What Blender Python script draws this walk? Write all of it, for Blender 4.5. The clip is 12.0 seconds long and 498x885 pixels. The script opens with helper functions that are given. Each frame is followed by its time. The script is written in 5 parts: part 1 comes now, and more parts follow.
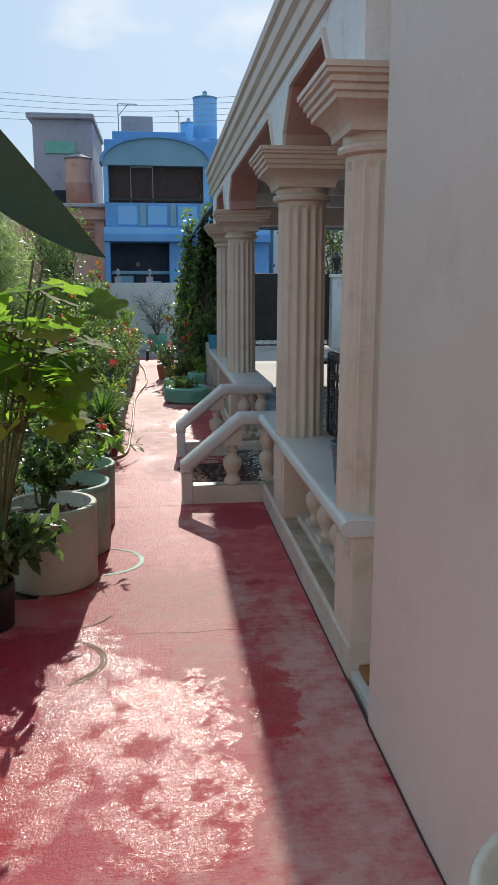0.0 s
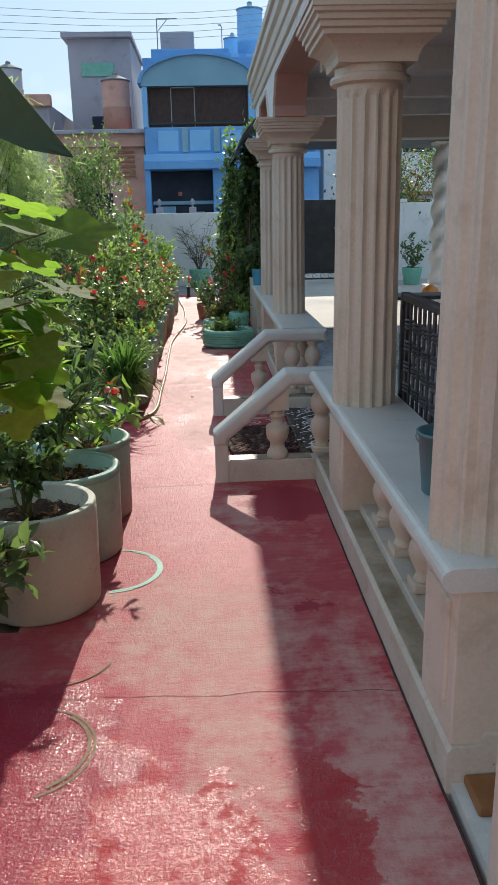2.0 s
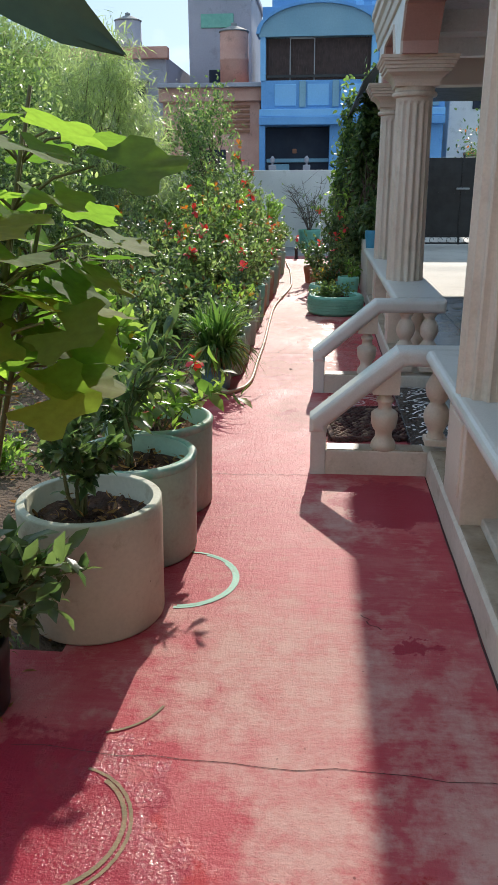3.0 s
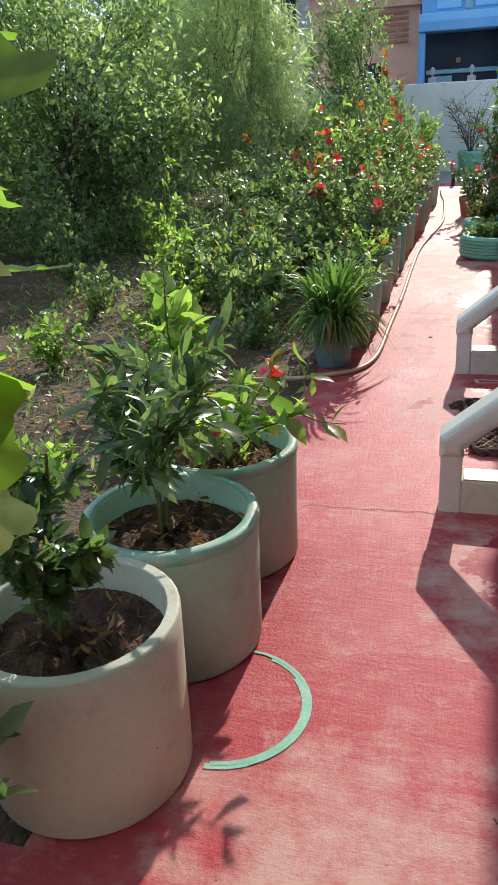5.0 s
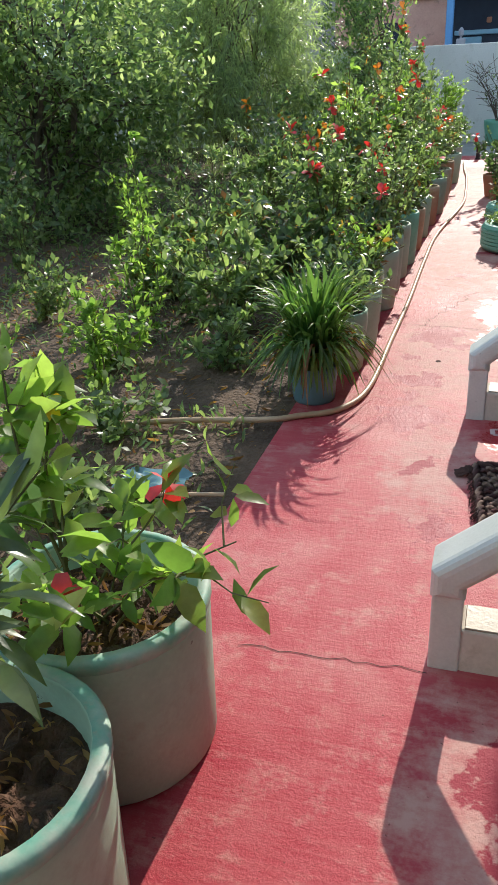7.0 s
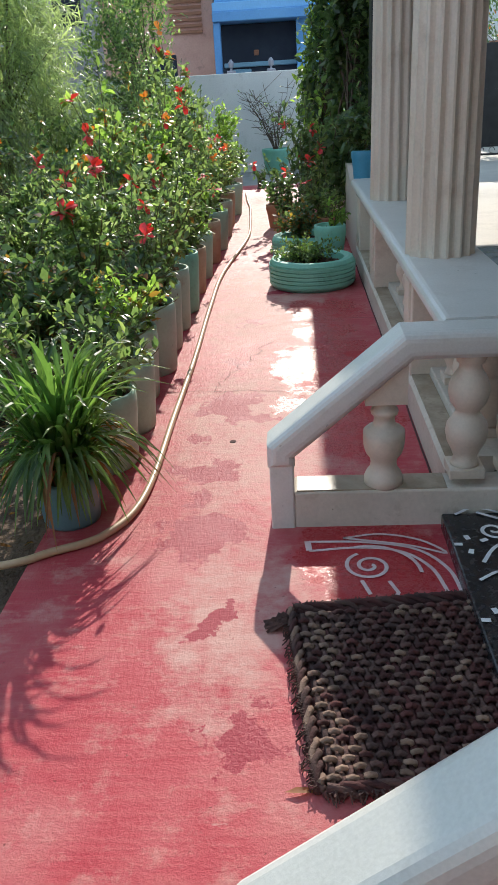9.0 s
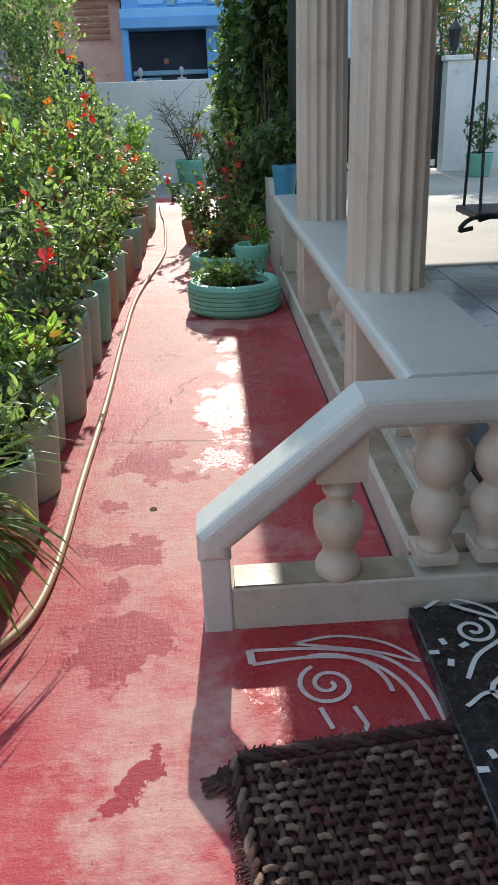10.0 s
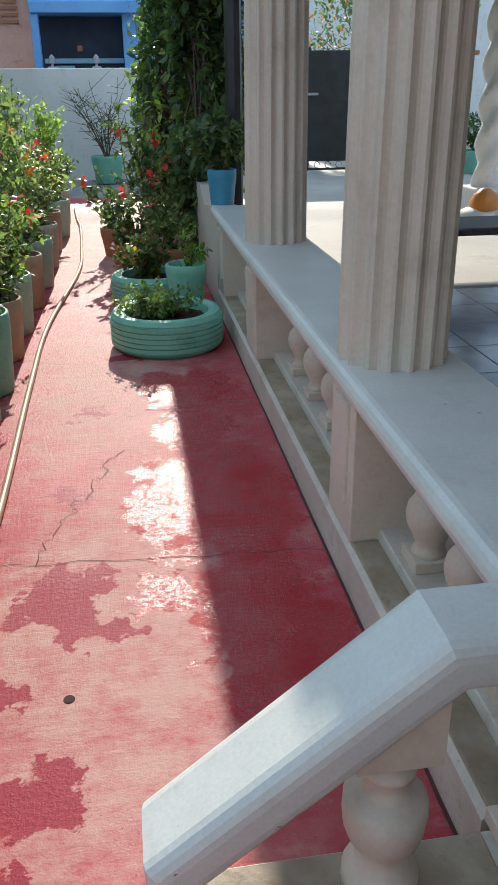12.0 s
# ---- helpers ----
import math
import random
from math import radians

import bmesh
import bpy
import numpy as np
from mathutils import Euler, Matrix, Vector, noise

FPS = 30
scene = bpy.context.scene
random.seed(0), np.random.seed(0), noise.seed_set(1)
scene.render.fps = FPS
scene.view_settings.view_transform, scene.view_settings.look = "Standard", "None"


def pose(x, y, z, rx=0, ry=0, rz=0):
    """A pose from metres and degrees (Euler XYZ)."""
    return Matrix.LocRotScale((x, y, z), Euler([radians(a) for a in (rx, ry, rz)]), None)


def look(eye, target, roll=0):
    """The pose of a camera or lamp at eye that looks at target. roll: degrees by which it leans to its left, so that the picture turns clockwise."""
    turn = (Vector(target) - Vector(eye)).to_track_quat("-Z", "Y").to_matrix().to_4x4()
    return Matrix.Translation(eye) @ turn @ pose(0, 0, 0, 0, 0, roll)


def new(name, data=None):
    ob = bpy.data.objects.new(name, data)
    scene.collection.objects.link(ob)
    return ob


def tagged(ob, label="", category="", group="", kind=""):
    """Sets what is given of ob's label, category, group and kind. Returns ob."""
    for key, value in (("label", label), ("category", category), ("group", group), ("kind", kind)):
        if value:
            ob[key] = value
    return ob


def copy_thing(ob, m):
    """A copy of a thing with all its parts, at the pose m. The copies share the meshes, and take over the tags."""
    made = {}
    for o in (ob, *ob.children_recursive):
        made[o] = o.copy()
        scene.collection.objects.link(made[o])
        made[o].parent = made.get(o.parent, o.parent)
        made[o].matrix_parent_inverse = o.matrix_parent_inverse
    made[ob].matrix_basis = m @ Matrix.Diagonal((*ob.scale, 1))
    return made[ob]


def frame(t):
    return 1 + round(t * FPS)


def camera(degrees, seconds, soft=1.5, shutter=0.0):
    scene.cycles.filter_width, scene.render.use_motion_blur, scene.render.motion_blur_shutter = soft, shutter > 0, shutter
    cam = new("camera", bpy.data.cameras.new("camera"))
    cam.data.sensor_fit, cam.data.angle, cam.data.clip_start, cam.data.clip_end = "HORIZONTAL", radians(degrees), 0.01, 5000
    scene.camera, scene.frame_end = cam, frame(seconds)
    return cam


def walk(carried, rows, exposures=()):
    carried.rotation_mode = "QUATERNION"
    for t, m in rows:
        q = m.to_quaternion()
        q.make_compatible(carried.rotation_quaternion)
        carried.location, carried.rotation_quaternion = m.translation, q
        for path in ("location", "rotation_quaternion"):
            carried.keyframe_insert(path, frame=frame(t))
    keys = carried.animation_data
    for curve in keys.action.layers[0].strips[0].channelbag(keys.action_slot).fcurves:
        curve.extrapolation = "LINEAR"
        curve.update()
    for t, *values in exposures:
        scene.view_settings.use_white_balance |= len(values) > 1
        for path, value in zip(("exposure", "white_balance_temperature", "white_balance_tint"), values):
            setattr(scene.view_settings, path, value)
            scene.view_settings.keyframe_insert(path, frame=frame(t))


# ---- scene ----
cam = camera(35.3, 12.0)
PATH = [
    (0, (0.021, 0.001, 1.542), (0.24, 1.95, 1.15), 0.0),
    (0.5, (0.089, 0.221, 1.533), (0.286, 2.156, 1.065), -1.3),
    (1, (0.02, 0.494, 1.532), (0.2, 2.421, 1.027), -0.9),
    (1.5, (0.055, 0.81, 1.511), (0.238, 2.736, 1.006), -1.1),
    (2, (0.147, 1.099, 1.496), (0.236, 3.019, 0.943), -1.2),
    (2.5, (0.153, 1.37, 1.455), (0.123, 3.27, 0.829), 0.4),
    (3, (0.174, 1.688, 1.437), (0.006, 3.576, 0.799), -0.3),
    (3.5, (0.275, 2.0, 1.447), (-0.068, 3.847, 0.761), -3.6),
    (3.7, (0.289, 2.063, 1.46), (-0.096, 3.894, 0.754), -3.5),
    (5.3, (0.235, 2.974, 1.423), (-0.31, 4.721, 0.617), -3.5),
    (5.5, (0.227, 3.076, 1.417), (-0.303, 4.825, 0.603), -3.3),
    (6, (0.179, 3.364, 1.413), (-0.271, 5.135, 0.602), -1.2),
    (6.5, (0.21, 3.623, 1.404), (-0.293, 5.361, 0.552), -1.7),
    (6.7, (0.245, 3.705, 1.435), (-0.334, 5.41, 0.563), -2.9),
    (8.3, (0.193, 4.495, 1.343), (-0.19, 6.287, 0.54), -3.4),
    (8.5, (0.238, 4.619, 1.336), (-0.07, 6.423, 0.53), -4.5),
    (9, (0.258, 4.824, 1.329), (0.122, 6.644, 0.51), -3.4),
    (9.5, (0.2, 5.052, 1.341), (0.213, 6.886, 0.543), -0.6),
    (10, (0.221, 5.34, 1.321), (0.292, 7.168, 0.513), -2.2),
    (10.5, (0.231, 5.594, 1.319), (0.29, 7.406, 0.475), -3.0),
    (11, (0.157, 5.785, 1.341), (0.319, 7.607, 0.534), -0.4),
    (11.5, (0.117, 5.991, 1.322), (0.38, 7.812, 0.537), 0.3),
    (12, (0.187, 6.3, 1.318), (0.454, 8.102, 0.493), -0.6),
]
walk(cam, [(t, look(eye, target, roll)) for t, eye, target, roll in PATH], exposures=[(0.0, 0.5), (2.5, 0.8), (5.5, 1.08), (9.5, 1.1), (12.0, 1.08)])

# ---- light ----
SUN_EL, SUN_AZ = 28.5, 3.3  # degrees; azimuth from +y towards +x
world = bpy.data.worlds.new("sky")
scene.world = world
world.use_nodes = True
wn = world.node_tree
sky = wn.nodes.new("ShaderNodeTexSky")
sky.sky_type = "NISHITA"
sky.sun_disc = False
sky.sun_elevation = radians(SUN_EL)
sky.sun_rotation = radians(SUN_AZ)
sky.dust_density = 0.6
sky.ozone_density = 2.0
# a few soft white clouds low in the sky
tc = wn.nodes.new("ShaderNodeTexCoord")
cmap = wn.nodes.new("ShaderNodeMapping")
cmap.inputs["Scale"].default_value = (2.2, 2.2, 5.0)
cn = wn.nodes.new("ShaderNodeTexNoise")
cn.inputs["Scale"].default_value = 2.3
cn.inputs["Detail"].default_value = 6
cr = wn.nodes.new("ShaderNodeMapRange")
cr.inputs["From Min"].default_value = 0.56
cr.inputs["From Max"].default_value = 0.74
cr.inputs["To Max"].default_value = 0.7
cmix = wn.nodes.new("ShaderNodeMix")
cmix.data_type = "RGBA"
cmix.inputs["B"].default_value = (5.2, 5.35, 5.5, 1)
wn.links.new(tc.outputs["Generated"], cmap.inputs["Vector"])
wn.links.new(cmap.outputs["Vector"], cn.inputs["Vector"])
wn.links.new(cn.outputs["Fac"], cr.inputs["Value"])
wn.links.new(cr.outputs["Result"], cmix.inputs["Factor"])
haze = wn.nodes.new("ShaderNodeMix")
haze.data_type = "RGBA"
haze.inputs["Factor"].default_value = 0.88
haze.inputs["B"].default_value = (2.2, 3.12, 4.15, 1)
wn.links.new(sky.outputs["Color"], haze.inputs["A"])
wn.links.new(haze.outputs["Result"], cmix.inputs["A"])
wn.links.new(cmix.outputs["Result"], wn.nodes["Background"].inputs["Color"])
wn.nodes["Background"].inputs["Strength"].default_value = 0.13

sun = new("sun", bpy.data.lights.new("sun", "SUN"))
sun.data.energy = 2.7
sun.data.angle = radians(0.6)
sun.data.color = (1.0, 0.93, 0.82)
_az, _el = radians(SUN_AZ), radians(SUN_EL)
SUN_TO = Vector((math.sin(_az) * math.cos(_el), math.cos(_az) * math.cos(_el), math.sin(_el)))
sun.matrix_world = look(SUN_TO * 60, (0, 0, 0))


# ---- materials ----
def ramp(nt, fac, stops):
    r = nt.nodes.new("ShaderNodeValToRGB")
    els = r.color_ramp.elements
    while len(els) < len(stops):
        els.new(0.5)
    for e, (p, c) in zip(els, stops):
        e.position = p
        e.color = (*c, 1)
    nt.links.new(fac, r.inputs["Fac"])
    return r.outputs["Color"]


def noise_tex(nt, scale, detail=4, rough=0.55, vec=None, stretch=None):
    n = nt.nodes.new("ShaderNodeTexNoise")
    n.inputs["Scale"].default_value = scale
    n.inputs["Detail"].default_value = detail
    n.inputs["Roughness"].default_value = rough
    g = vec
    if g is None:
        g = nt.nodes.new("ShaderNodeNewGeometry").outputs["Position"]
    if stretch:
        m = nt.nodes.new("ShaderNodeMapping")
        m.inputs["Scale"].default_value = stretch
        nt.links.new(g, m.inputs["Vector"])
        g = m.outputs["Vector"]
    nt.links.new(g, n.inputs["Vector"])
    return n.outputs["Fac"]


def math_node(nt, op, a, b=None, clamp=False):
    m = nt.nodes.new("ShaderNodeMath")
    m.operation = op
    m.use_clamp = clamp
    for i, v in enumerate((a, b)):
        if v is None:
            continue
        if isinstance(v, (int, float)):
            m.inputs[i].default_value = v
        else:
            nt.links.new(v, m.inputs[i])
    return m.outputs[0]


def mix_col(nt, fac, a, b, mode="MIX"):
    m = nt.nodes.new("ShaderNodeMix")
    m.data_type = "RGBA"
    m.blend_type = mode
    for key, v in (("Factor", fac), ("A", a), ("B", b)):
        if isinstance(v, (int, float)):
            m.inputs[key].default_value = v
        elif isinstance(v, tuple):
            m.inputs[key].default_value = (*v, 1)
        else:
            nt.links.new(v, m.inputs[key])
    return m.outputs["Result"]


def base_mat(name):
    m = bpy.data.materials.new(name)
    m.use_nodes = True
    return m, m.node_tree, m.node_tree.nodes["Principled BSDF"]


def bump(nt, bsdf, height, strength=0.3, distance=0.01):
    b = nt.nodes.new("ShaderNodeBump")
    b.inputs["Strength"].default_value = strength
    b.inputs["Distance"].default_value = distance
    nt.links.new(height, b.inputs["Height"])
    nt.links.new(b.outputs["Normal"], bsdf.inputs["Normal"])


def surface(name, dark, light, rough=0.7, scale=3.0, grain=60.0, relief=0.25, metal=0.0, dirt=None, dist=0.004, vary=0.0, chips=None):
    """A plain surface: two tones in large patches, fine grain and relief, dirt in blots."""
    m, nt, b = base_mat(name)
    big = noise_tex(nt, scale, 6)
    fine = noise_tex(nt, grain, 3)
    col = ramp(nt, big, [(0.32, dark), (0.68, light)])
    k = math_node(nt, "MULTIPLY_ADD", fine, 0.25)
    nt.nodes[-1].inputs[2].default_value = 0.87
    hsv = nt.nodes.new("ShaderNodeHueSaturation")
    nt.links.new(k, hsv.inputs["Value"])
    nt.links.new(col, hsv.inputs["Color"])
    col = hsv.outputs["Color"]
    if dirt:
        d = ramp(nt, noise_tex(nt, scale * 2.6, 8, 0.7), [(0.55, (0, 0, 0)), (0.75, (0.75, 0.75, 0.75))])
        col = mix_col(nt, d, col, dirt)
    if chips:
        c = ramp(nt, noise_tex(nt, 21, 5, 0.6), [(0.715, (0, 0, 0)), (0.73, (0.9, 0.9, 0.9))])
        col = mix_col(nt, c, col, chips)
    if vary:
        oi = nt.nodes.new("ShaderNodeObjectInfo").outputs["Random"]
        h2 = nt.nodes.new("ShaderNodeHueSaturation")
        v = math_node(nt, "MULTIPLY_ADD", oi, vary)
        nt.nodes[-1].inputs[2].default_value = 1 - vary / 2
        nt.links.new(v, h2.inputs["Value"])
        nt.links.new(col, h2.inputs["Color"])
        col = h2.outputs["Color"]
    nt.links.new(col, b.inputs["Base Color"])
    r = math_node(nt, "MULTIPLY_ADD", big, 0.25)
    nt.nodes[-1].inputs[2].default_value = rough - 0.12
    nt.links.new(r, b.inputs["Roughness"])
    b.inputs["Metallic"].default_value = metal
    bump(nt, b, math_node(nt, "ADD", fine, big), relief, dist)
    return m


def leaf_material(name, dark, light, back=0.5, gloss=0.35):
    """A thin leaf that lets light through; each leaf has its own tone."""
    m, nt, b = base_mat(name)
    rnd = nt.nodes.new("ShaderNodeNewGeometry").outputs["Random Per Island"]
    mid = tuple((x + y) / 2 for x, y in zip(dark, light))
    col = ramp(nt, rnd, [(0.0, dark), (0.6, mid), (1.0, light)])
    n = noise_tex(nt, 45, 3)
    hsv = nt.nodes.new("ShaderNodeHueSaturation")
    v = math_node(nt, "MULTIPLY_ADD", n, 0.6)
    nt.nodes[-1].inputs[2].default_value = 0.7
    nt.links.new(v, hsv.inputs["Value"])
    nt.links.new(col, hsv.inputs["Color"])
    nt.links.new(hsv.outputs["Color"], b.inputs["Base Color"])
    b.inputs["Roughness"].default_value = gloss
    bump(nt, b, n, 0.3, 0.004)
    tr = nt.nodes.new("ShaderNodeBsdfTranslucent")
    warm = mix_col(nt, 1.0, hsv.outputs["Color"], (2.7, 2.75, 1.5), "MULTIPLY")
    nt.links.new(warm, tr.inputs["Color"])
    mx = nt.nodes.new("ShaderNodeMixShader")
    mx.inputs[0].default_value = back
    nt.links.new(b.outputs[0], mx.inputs[1])
    nt.links.new(tr.outputs[0], mx.inputs[2])
    nt.links.new(mx.outputs[0], nt.nodes["Material Output"].inputs["Surface"])
    return m


# wet patches on the painted walk: x, y, half width, half length
WET = [(0.50, 8.75, 0.24, 0.46), (0.50, 8.0, 0.22, 0.5), (0.44, 9.85, 0.26, 0.3), (0.26, 8.72, 0.17, 0.42), (0.45, 6.9, 0.26, 0.3), (0.42, 9.35, 0.2, 0.25), (0.22, 8.2, 0.1, 0.14),
       (0.43, 2.72, 0.11, 0.34), (-0.25, 2.7, 0.32, 0.5), (-0.5, 2.5, 0.3, 0.75), (0.10, 2.66, 0.16, 0.34), (-0.40, 3.2, 0.2, 0.25), (0.06, 2.1, 0.27, 0.3)]
# dull darker stains
STAIN = [(-0.07, 8.2, 0.15, 0.17), (-0.11, 7.5, 0.16, 0.10), (-0.08, 7.04, 0.15, 0.16), (0.02, 6.6, 0.06, 0.07), (-0.11, 8.84, 0.11, 0.06), (0.04, 8.05, 0.12, 0.05), (-0.16, 7.85, 0.06, 0.07), (0.06, 7.08, 0.05, 0.06), (-0.12, 7.3, 0.05, 0.06),
         (-0.05, 9.6, 0.1, 0.06), (0.15, 10.4, 0.12, 0.08), (-0.05, 11.8, 0.14, 0.1), (0.5, 3.9, 0.08, 0.06), (0.55, 5.1, 0.3, 0.3), (-0.5, 3.0, 0.4, 0.5), (0.1, 6.15, 0.1, 0.12)]
# trodden dusty stretches, pale and dry
# Entries at x 0.5 and 0.62 paint in the shaded floor's pale sheen.
DUST_AND_SHEEN = [(0.08, 3.75, 0.5, 0.62), (0.2, 3.1, 0.22, 0.5), (0.08, 8.0, 0.5, 1.1), (0.05, 10.2, 0.55, 1.6), (0.0, 14.5, 0.7, 3.4), (0.1, 1.0, 0.6, 1.1), (0.28, 5.0, 0.2, 0.5), (0.5, 1.2, 0.4, 1.6), (0.05, 6.6, 0.22, 0.5), (0.62, 2.7, 0.22, 1.3)]


def red_floor_material():
    m, nt, b = base_mat("red_floor")
    geo = nt.nodes.new("ShaderNodeNewGeometry").outputs["Position"]
    wob = nt.nodes.new("ShaderNodeTexNoise")
    wob.inputs["Scale"].default_value = 6.5
    wob.inputs["Detail"].default_value = 9
    wob.inputs["Roughness"].default_value = 0.66
    nt.links.new(geo, wob.inputs["Vector"])
    off = nt.nodes.new("ShaderNodeVectorMath")
    off.operation = "MULTIPLY_ADD"
    off.inputs[1].default_value = (0.46, 0.5, 0)
    off.inputs[2].default_value = (-0.23, -0.25, 0)
    nt.links.new(wob.outputs["Color"], off.inputs[0])
    add = nt.nodes.new("ShaderNodeVectorMath")
    add.operation = "ADD"
    nt.links.new(geo, add.inputs[0])
    nt.links.new(off.outputs[0], add.inputs[1])

    def blots(spots):
        near = None
        for x, y, w, h in spots:
            mp = nt.nodes.new("ShaderNodeMapping")
            mp.inputs["Location"].default_value = (-x / w, -y / h, 0)
            mp.inputs["Scale"].default_value = (1 / w, 1 / h, 0)
            nt.links.new(add.outputs[0], mp.inputs["Vector"])
            ln = nt.nodes.new("ShaderNodeVectorMath")
            ln.operation = "LENGTH"
            nt.links.new(mp.outputs[0], ln.inputs[0])
            d = ln.outputs["Value"]
            near = d if near is None else math_node(nt, "MINIMUM", near, d)
        return near
    patch = ramp(nt, blots(WET), [(0.84, (1, 1, 1)), (0.94, (0, 0, 0))])
    dull = ramp(nt, blots(STAIN), [(0.86, (1, 1, 1)), (0.93, (0, 0, 0))])
    dust_and_sheen = ramp(nt, blots(DUST_AND_SHEEN), [(0.45, (1, 1, 1)), (1.0, (0, 0, 0))])
    gaps = ramp(nt, noise_tex(nt, 8.0, 8, 0.7), [(0.42, (0, 0, 0)), (0.50, (1, 1, 1))])
    beads = ramp(nt, noise_tex(nt, 58, 4, 0.7), [(0.40, (0.15, 0.15, 0.15)), (0.56, (1, 1, 1))])
    film = math_node(nt, "MULTIPLY", math_node(nt, "MULTIPLY", patch, gaps), beads)
    big = noise_tex(nt, 2.3, 9, 0.66)
    brush = noise_tex(nt, 1.0, 5, 0.62, stretch=(7.0, 48.0, 1))
    weave = noise_tex(nt, 1.0, 3, 0.6, stretch=(60.0, 14.0, 1))
    fine = noise_tex(nt, 210, 3)
    grit = noise_tex(nt, 85, 5, 0.65)
    # red paint, streaked by the brush, with dust and painted shade sheen over it
    dry = ramp(nt, big, [(0.34, (0.40, 0.032, 0.052)), (0.50, (0.45, 0.07, 0.085)), (0.66, (0.50, 0.15, 0.15))])
    dry = mix_col(nt, ramp(nt, brush, [(0.44, (0, 0, 0)), (0.74, (0.35, 0.35, 0.35))]), dry, (0.52, 0.17, 0.15))
    rub = math_node(nt, "MULTIPLY_ADD", dust_and_sheen, 0.24)
    nt.nodes[-1].inputs[2].default_value = -0.02
    loose = math_node(nt, "ADD", math_node(nt, "ADD", noise_tex(nt, 7.5, 10, 0.74), rub), math_node(nt, "MULTIPLY", math_node(nt, "SUBTRACT", brush, 0.5), 0.16))
    dust = ramp(nt, loose, [(0.50, (0, 0, 0)), (0.78, (0.85, 0.85, 0.85))])
    col = mix_col(nt, dust, dry, (0.58, 0.35, 0.30))
    scuff = ramp(nt, noise_tex(nt, 1.0, 7, 0.72, stretch=(9.0, 22.0, 1)), [(0.66, (0, 0, 0)), (0.74, (0.55, 0.55, 0.55))])
    col = mix_col(nt, scuff, col, (0.62, 0.43, 0.37))
    col = mix_col(nt, math_node(nt, "MULTIPLY", patch, 0.8), col, (0.40, 0.02, 0.027))
    col = mix_col(nt, math_node(nt, "MULTIPLY", dull, 0.93), col, (0.32, 0.022, 0.045))
    specks = ramp(nt, noise_tex(nt, 70, 2, 0.5), [(0.71, (0, 0, 0)), (0.75, (0.75, 0.75, 0.75))])
    col = mix_col(nt, specks, col, (0.15, 0.05, 0.045))
    nt.links.new(col, b.inputs["Base Color"])
    ro = math_node(nt, "MULTIPLY_ADD", dust, 0.20)
    nt.nodes[-1].inputs[2].default_value = 0.46
    ro = math_node(nt, "SUBTRACT", ro, math_node(nt, "MULTIPLY", film, 0.29))
    ro = math_node(nt, "SUBTRACT", ro, math_node(nt, "MULTIPLY", dull, 0.08), True)
    nt.links.new(ro, b.inputs["Roughness"])
    h = math_node(nt, "ADD", math_node(nt, "MULTIPLY", fine, 0.35), math_node(nt, "ADD", math_node(nt, "MULTIPLY", brush, 0.5), math_node(nt, "ADD", grit, math_node(nt, "MULTIPLY", weave, 0.5))))
    bump(nt, b, h, 0.55, 0.0048)
    gloss = math_node(nt, "MULTIPLY_ADD", film, 0.42)
    nt.nodes[-1].inputs[2].default_value = 0.10
    nt.links.new(gloss, b.inputs["Specular IOR Level"])
    return m


M_FLOOR = red_floor_material()
M_SOIL = surface("soil", (0.055, 0.032, 0.02), (0.15, 0.095, 0.06), 0.95, 3, 40, 0.9, dist=0.03)
M_CLOD = surface("potting_soil", (0.035, 0.018, 0.012), (0.15, 0.078, 0.048), 0.95, 14, 70, 1.0, dist=0.02)
M_CREAM = surface("cream_paint", (0.60, 0.51, 0.41), (0.68, 0.59, 0.49), 0.5, 2.2, 90, 0.15, dirt=(0.44, 0.35, 0.27))
M_WALL = surface("pale_wall_paint", (0.64, 0.54, 0.46), (0.70, 0.60, 0.52), 0.5, 1.1, 120, 0.12, dirt=(0.58, 0.46, 0.40))
M_WHITE = surface("white_wall_paint", (0.74, 0.74, 0.72), (0.82, 0.82, 0.80), 0.7, 1.5, 50, 0.2, dirt=(0.45, 0.44, 0.40))
M_LEDGE = surface("ledge_paint", (0.58, 0.57, 0.53), (0.67, 0.66, 0.62), 0.33, 4, 140, 0.1, dirt=(0.50, 0.48, 0.43), chips=(0.10, 0.09, 0.08))
M_STAINED = surface("stained_plaster", (0.23, 0.165, 0.10), (0.44, 0.36, 0.27), 0.5, 7, 70, 0.3, dirt=(0.15, 0.115, 0.07), chips=(0.55, 0.52, 0.46))
M_TAN = surface("tan_clay", (0.40, 0.27, 0.17), (0.52, 0.38, 0.26), 0.75, 5, 60, 0.25, dirt=(0.28, 0.19, 0.12))
M_KERB = surface("kerb_paint", (0.54, 0.48, 0.40), (0.66, 0.59, 0.51), 0.55, 5, 80, 0.2, dirt=(0.36, 0.29, 0.20), chips=(0.14, 0.11, 0.08))
M_PINK = surface("pink_soffit_paint", (0.46, 0.27, 0.23), (0.54, 0.33, 0.28), 0.6, 2, 80, 0.12)
M_GREY = surface("grey_render", (0.22, 0.22, 0.21), (0.30, 0.30, 0.29), 0.8, 3, 60, 0.3)
M_COURT = surface("courtyard_concrete", (0.40, 0.37, 0.33), (0.55, 0.51, 0.45), 0.75, 0.8, 40, 0.3, dirt=(0.28, 0.25, 0.22))
M_TILE = surface("blue_grey_tile", (0.13, 0.16, 0.20), (0.22, 0.25, 0.30), 0.17, 6, 120, 0.05, vary=0.3)
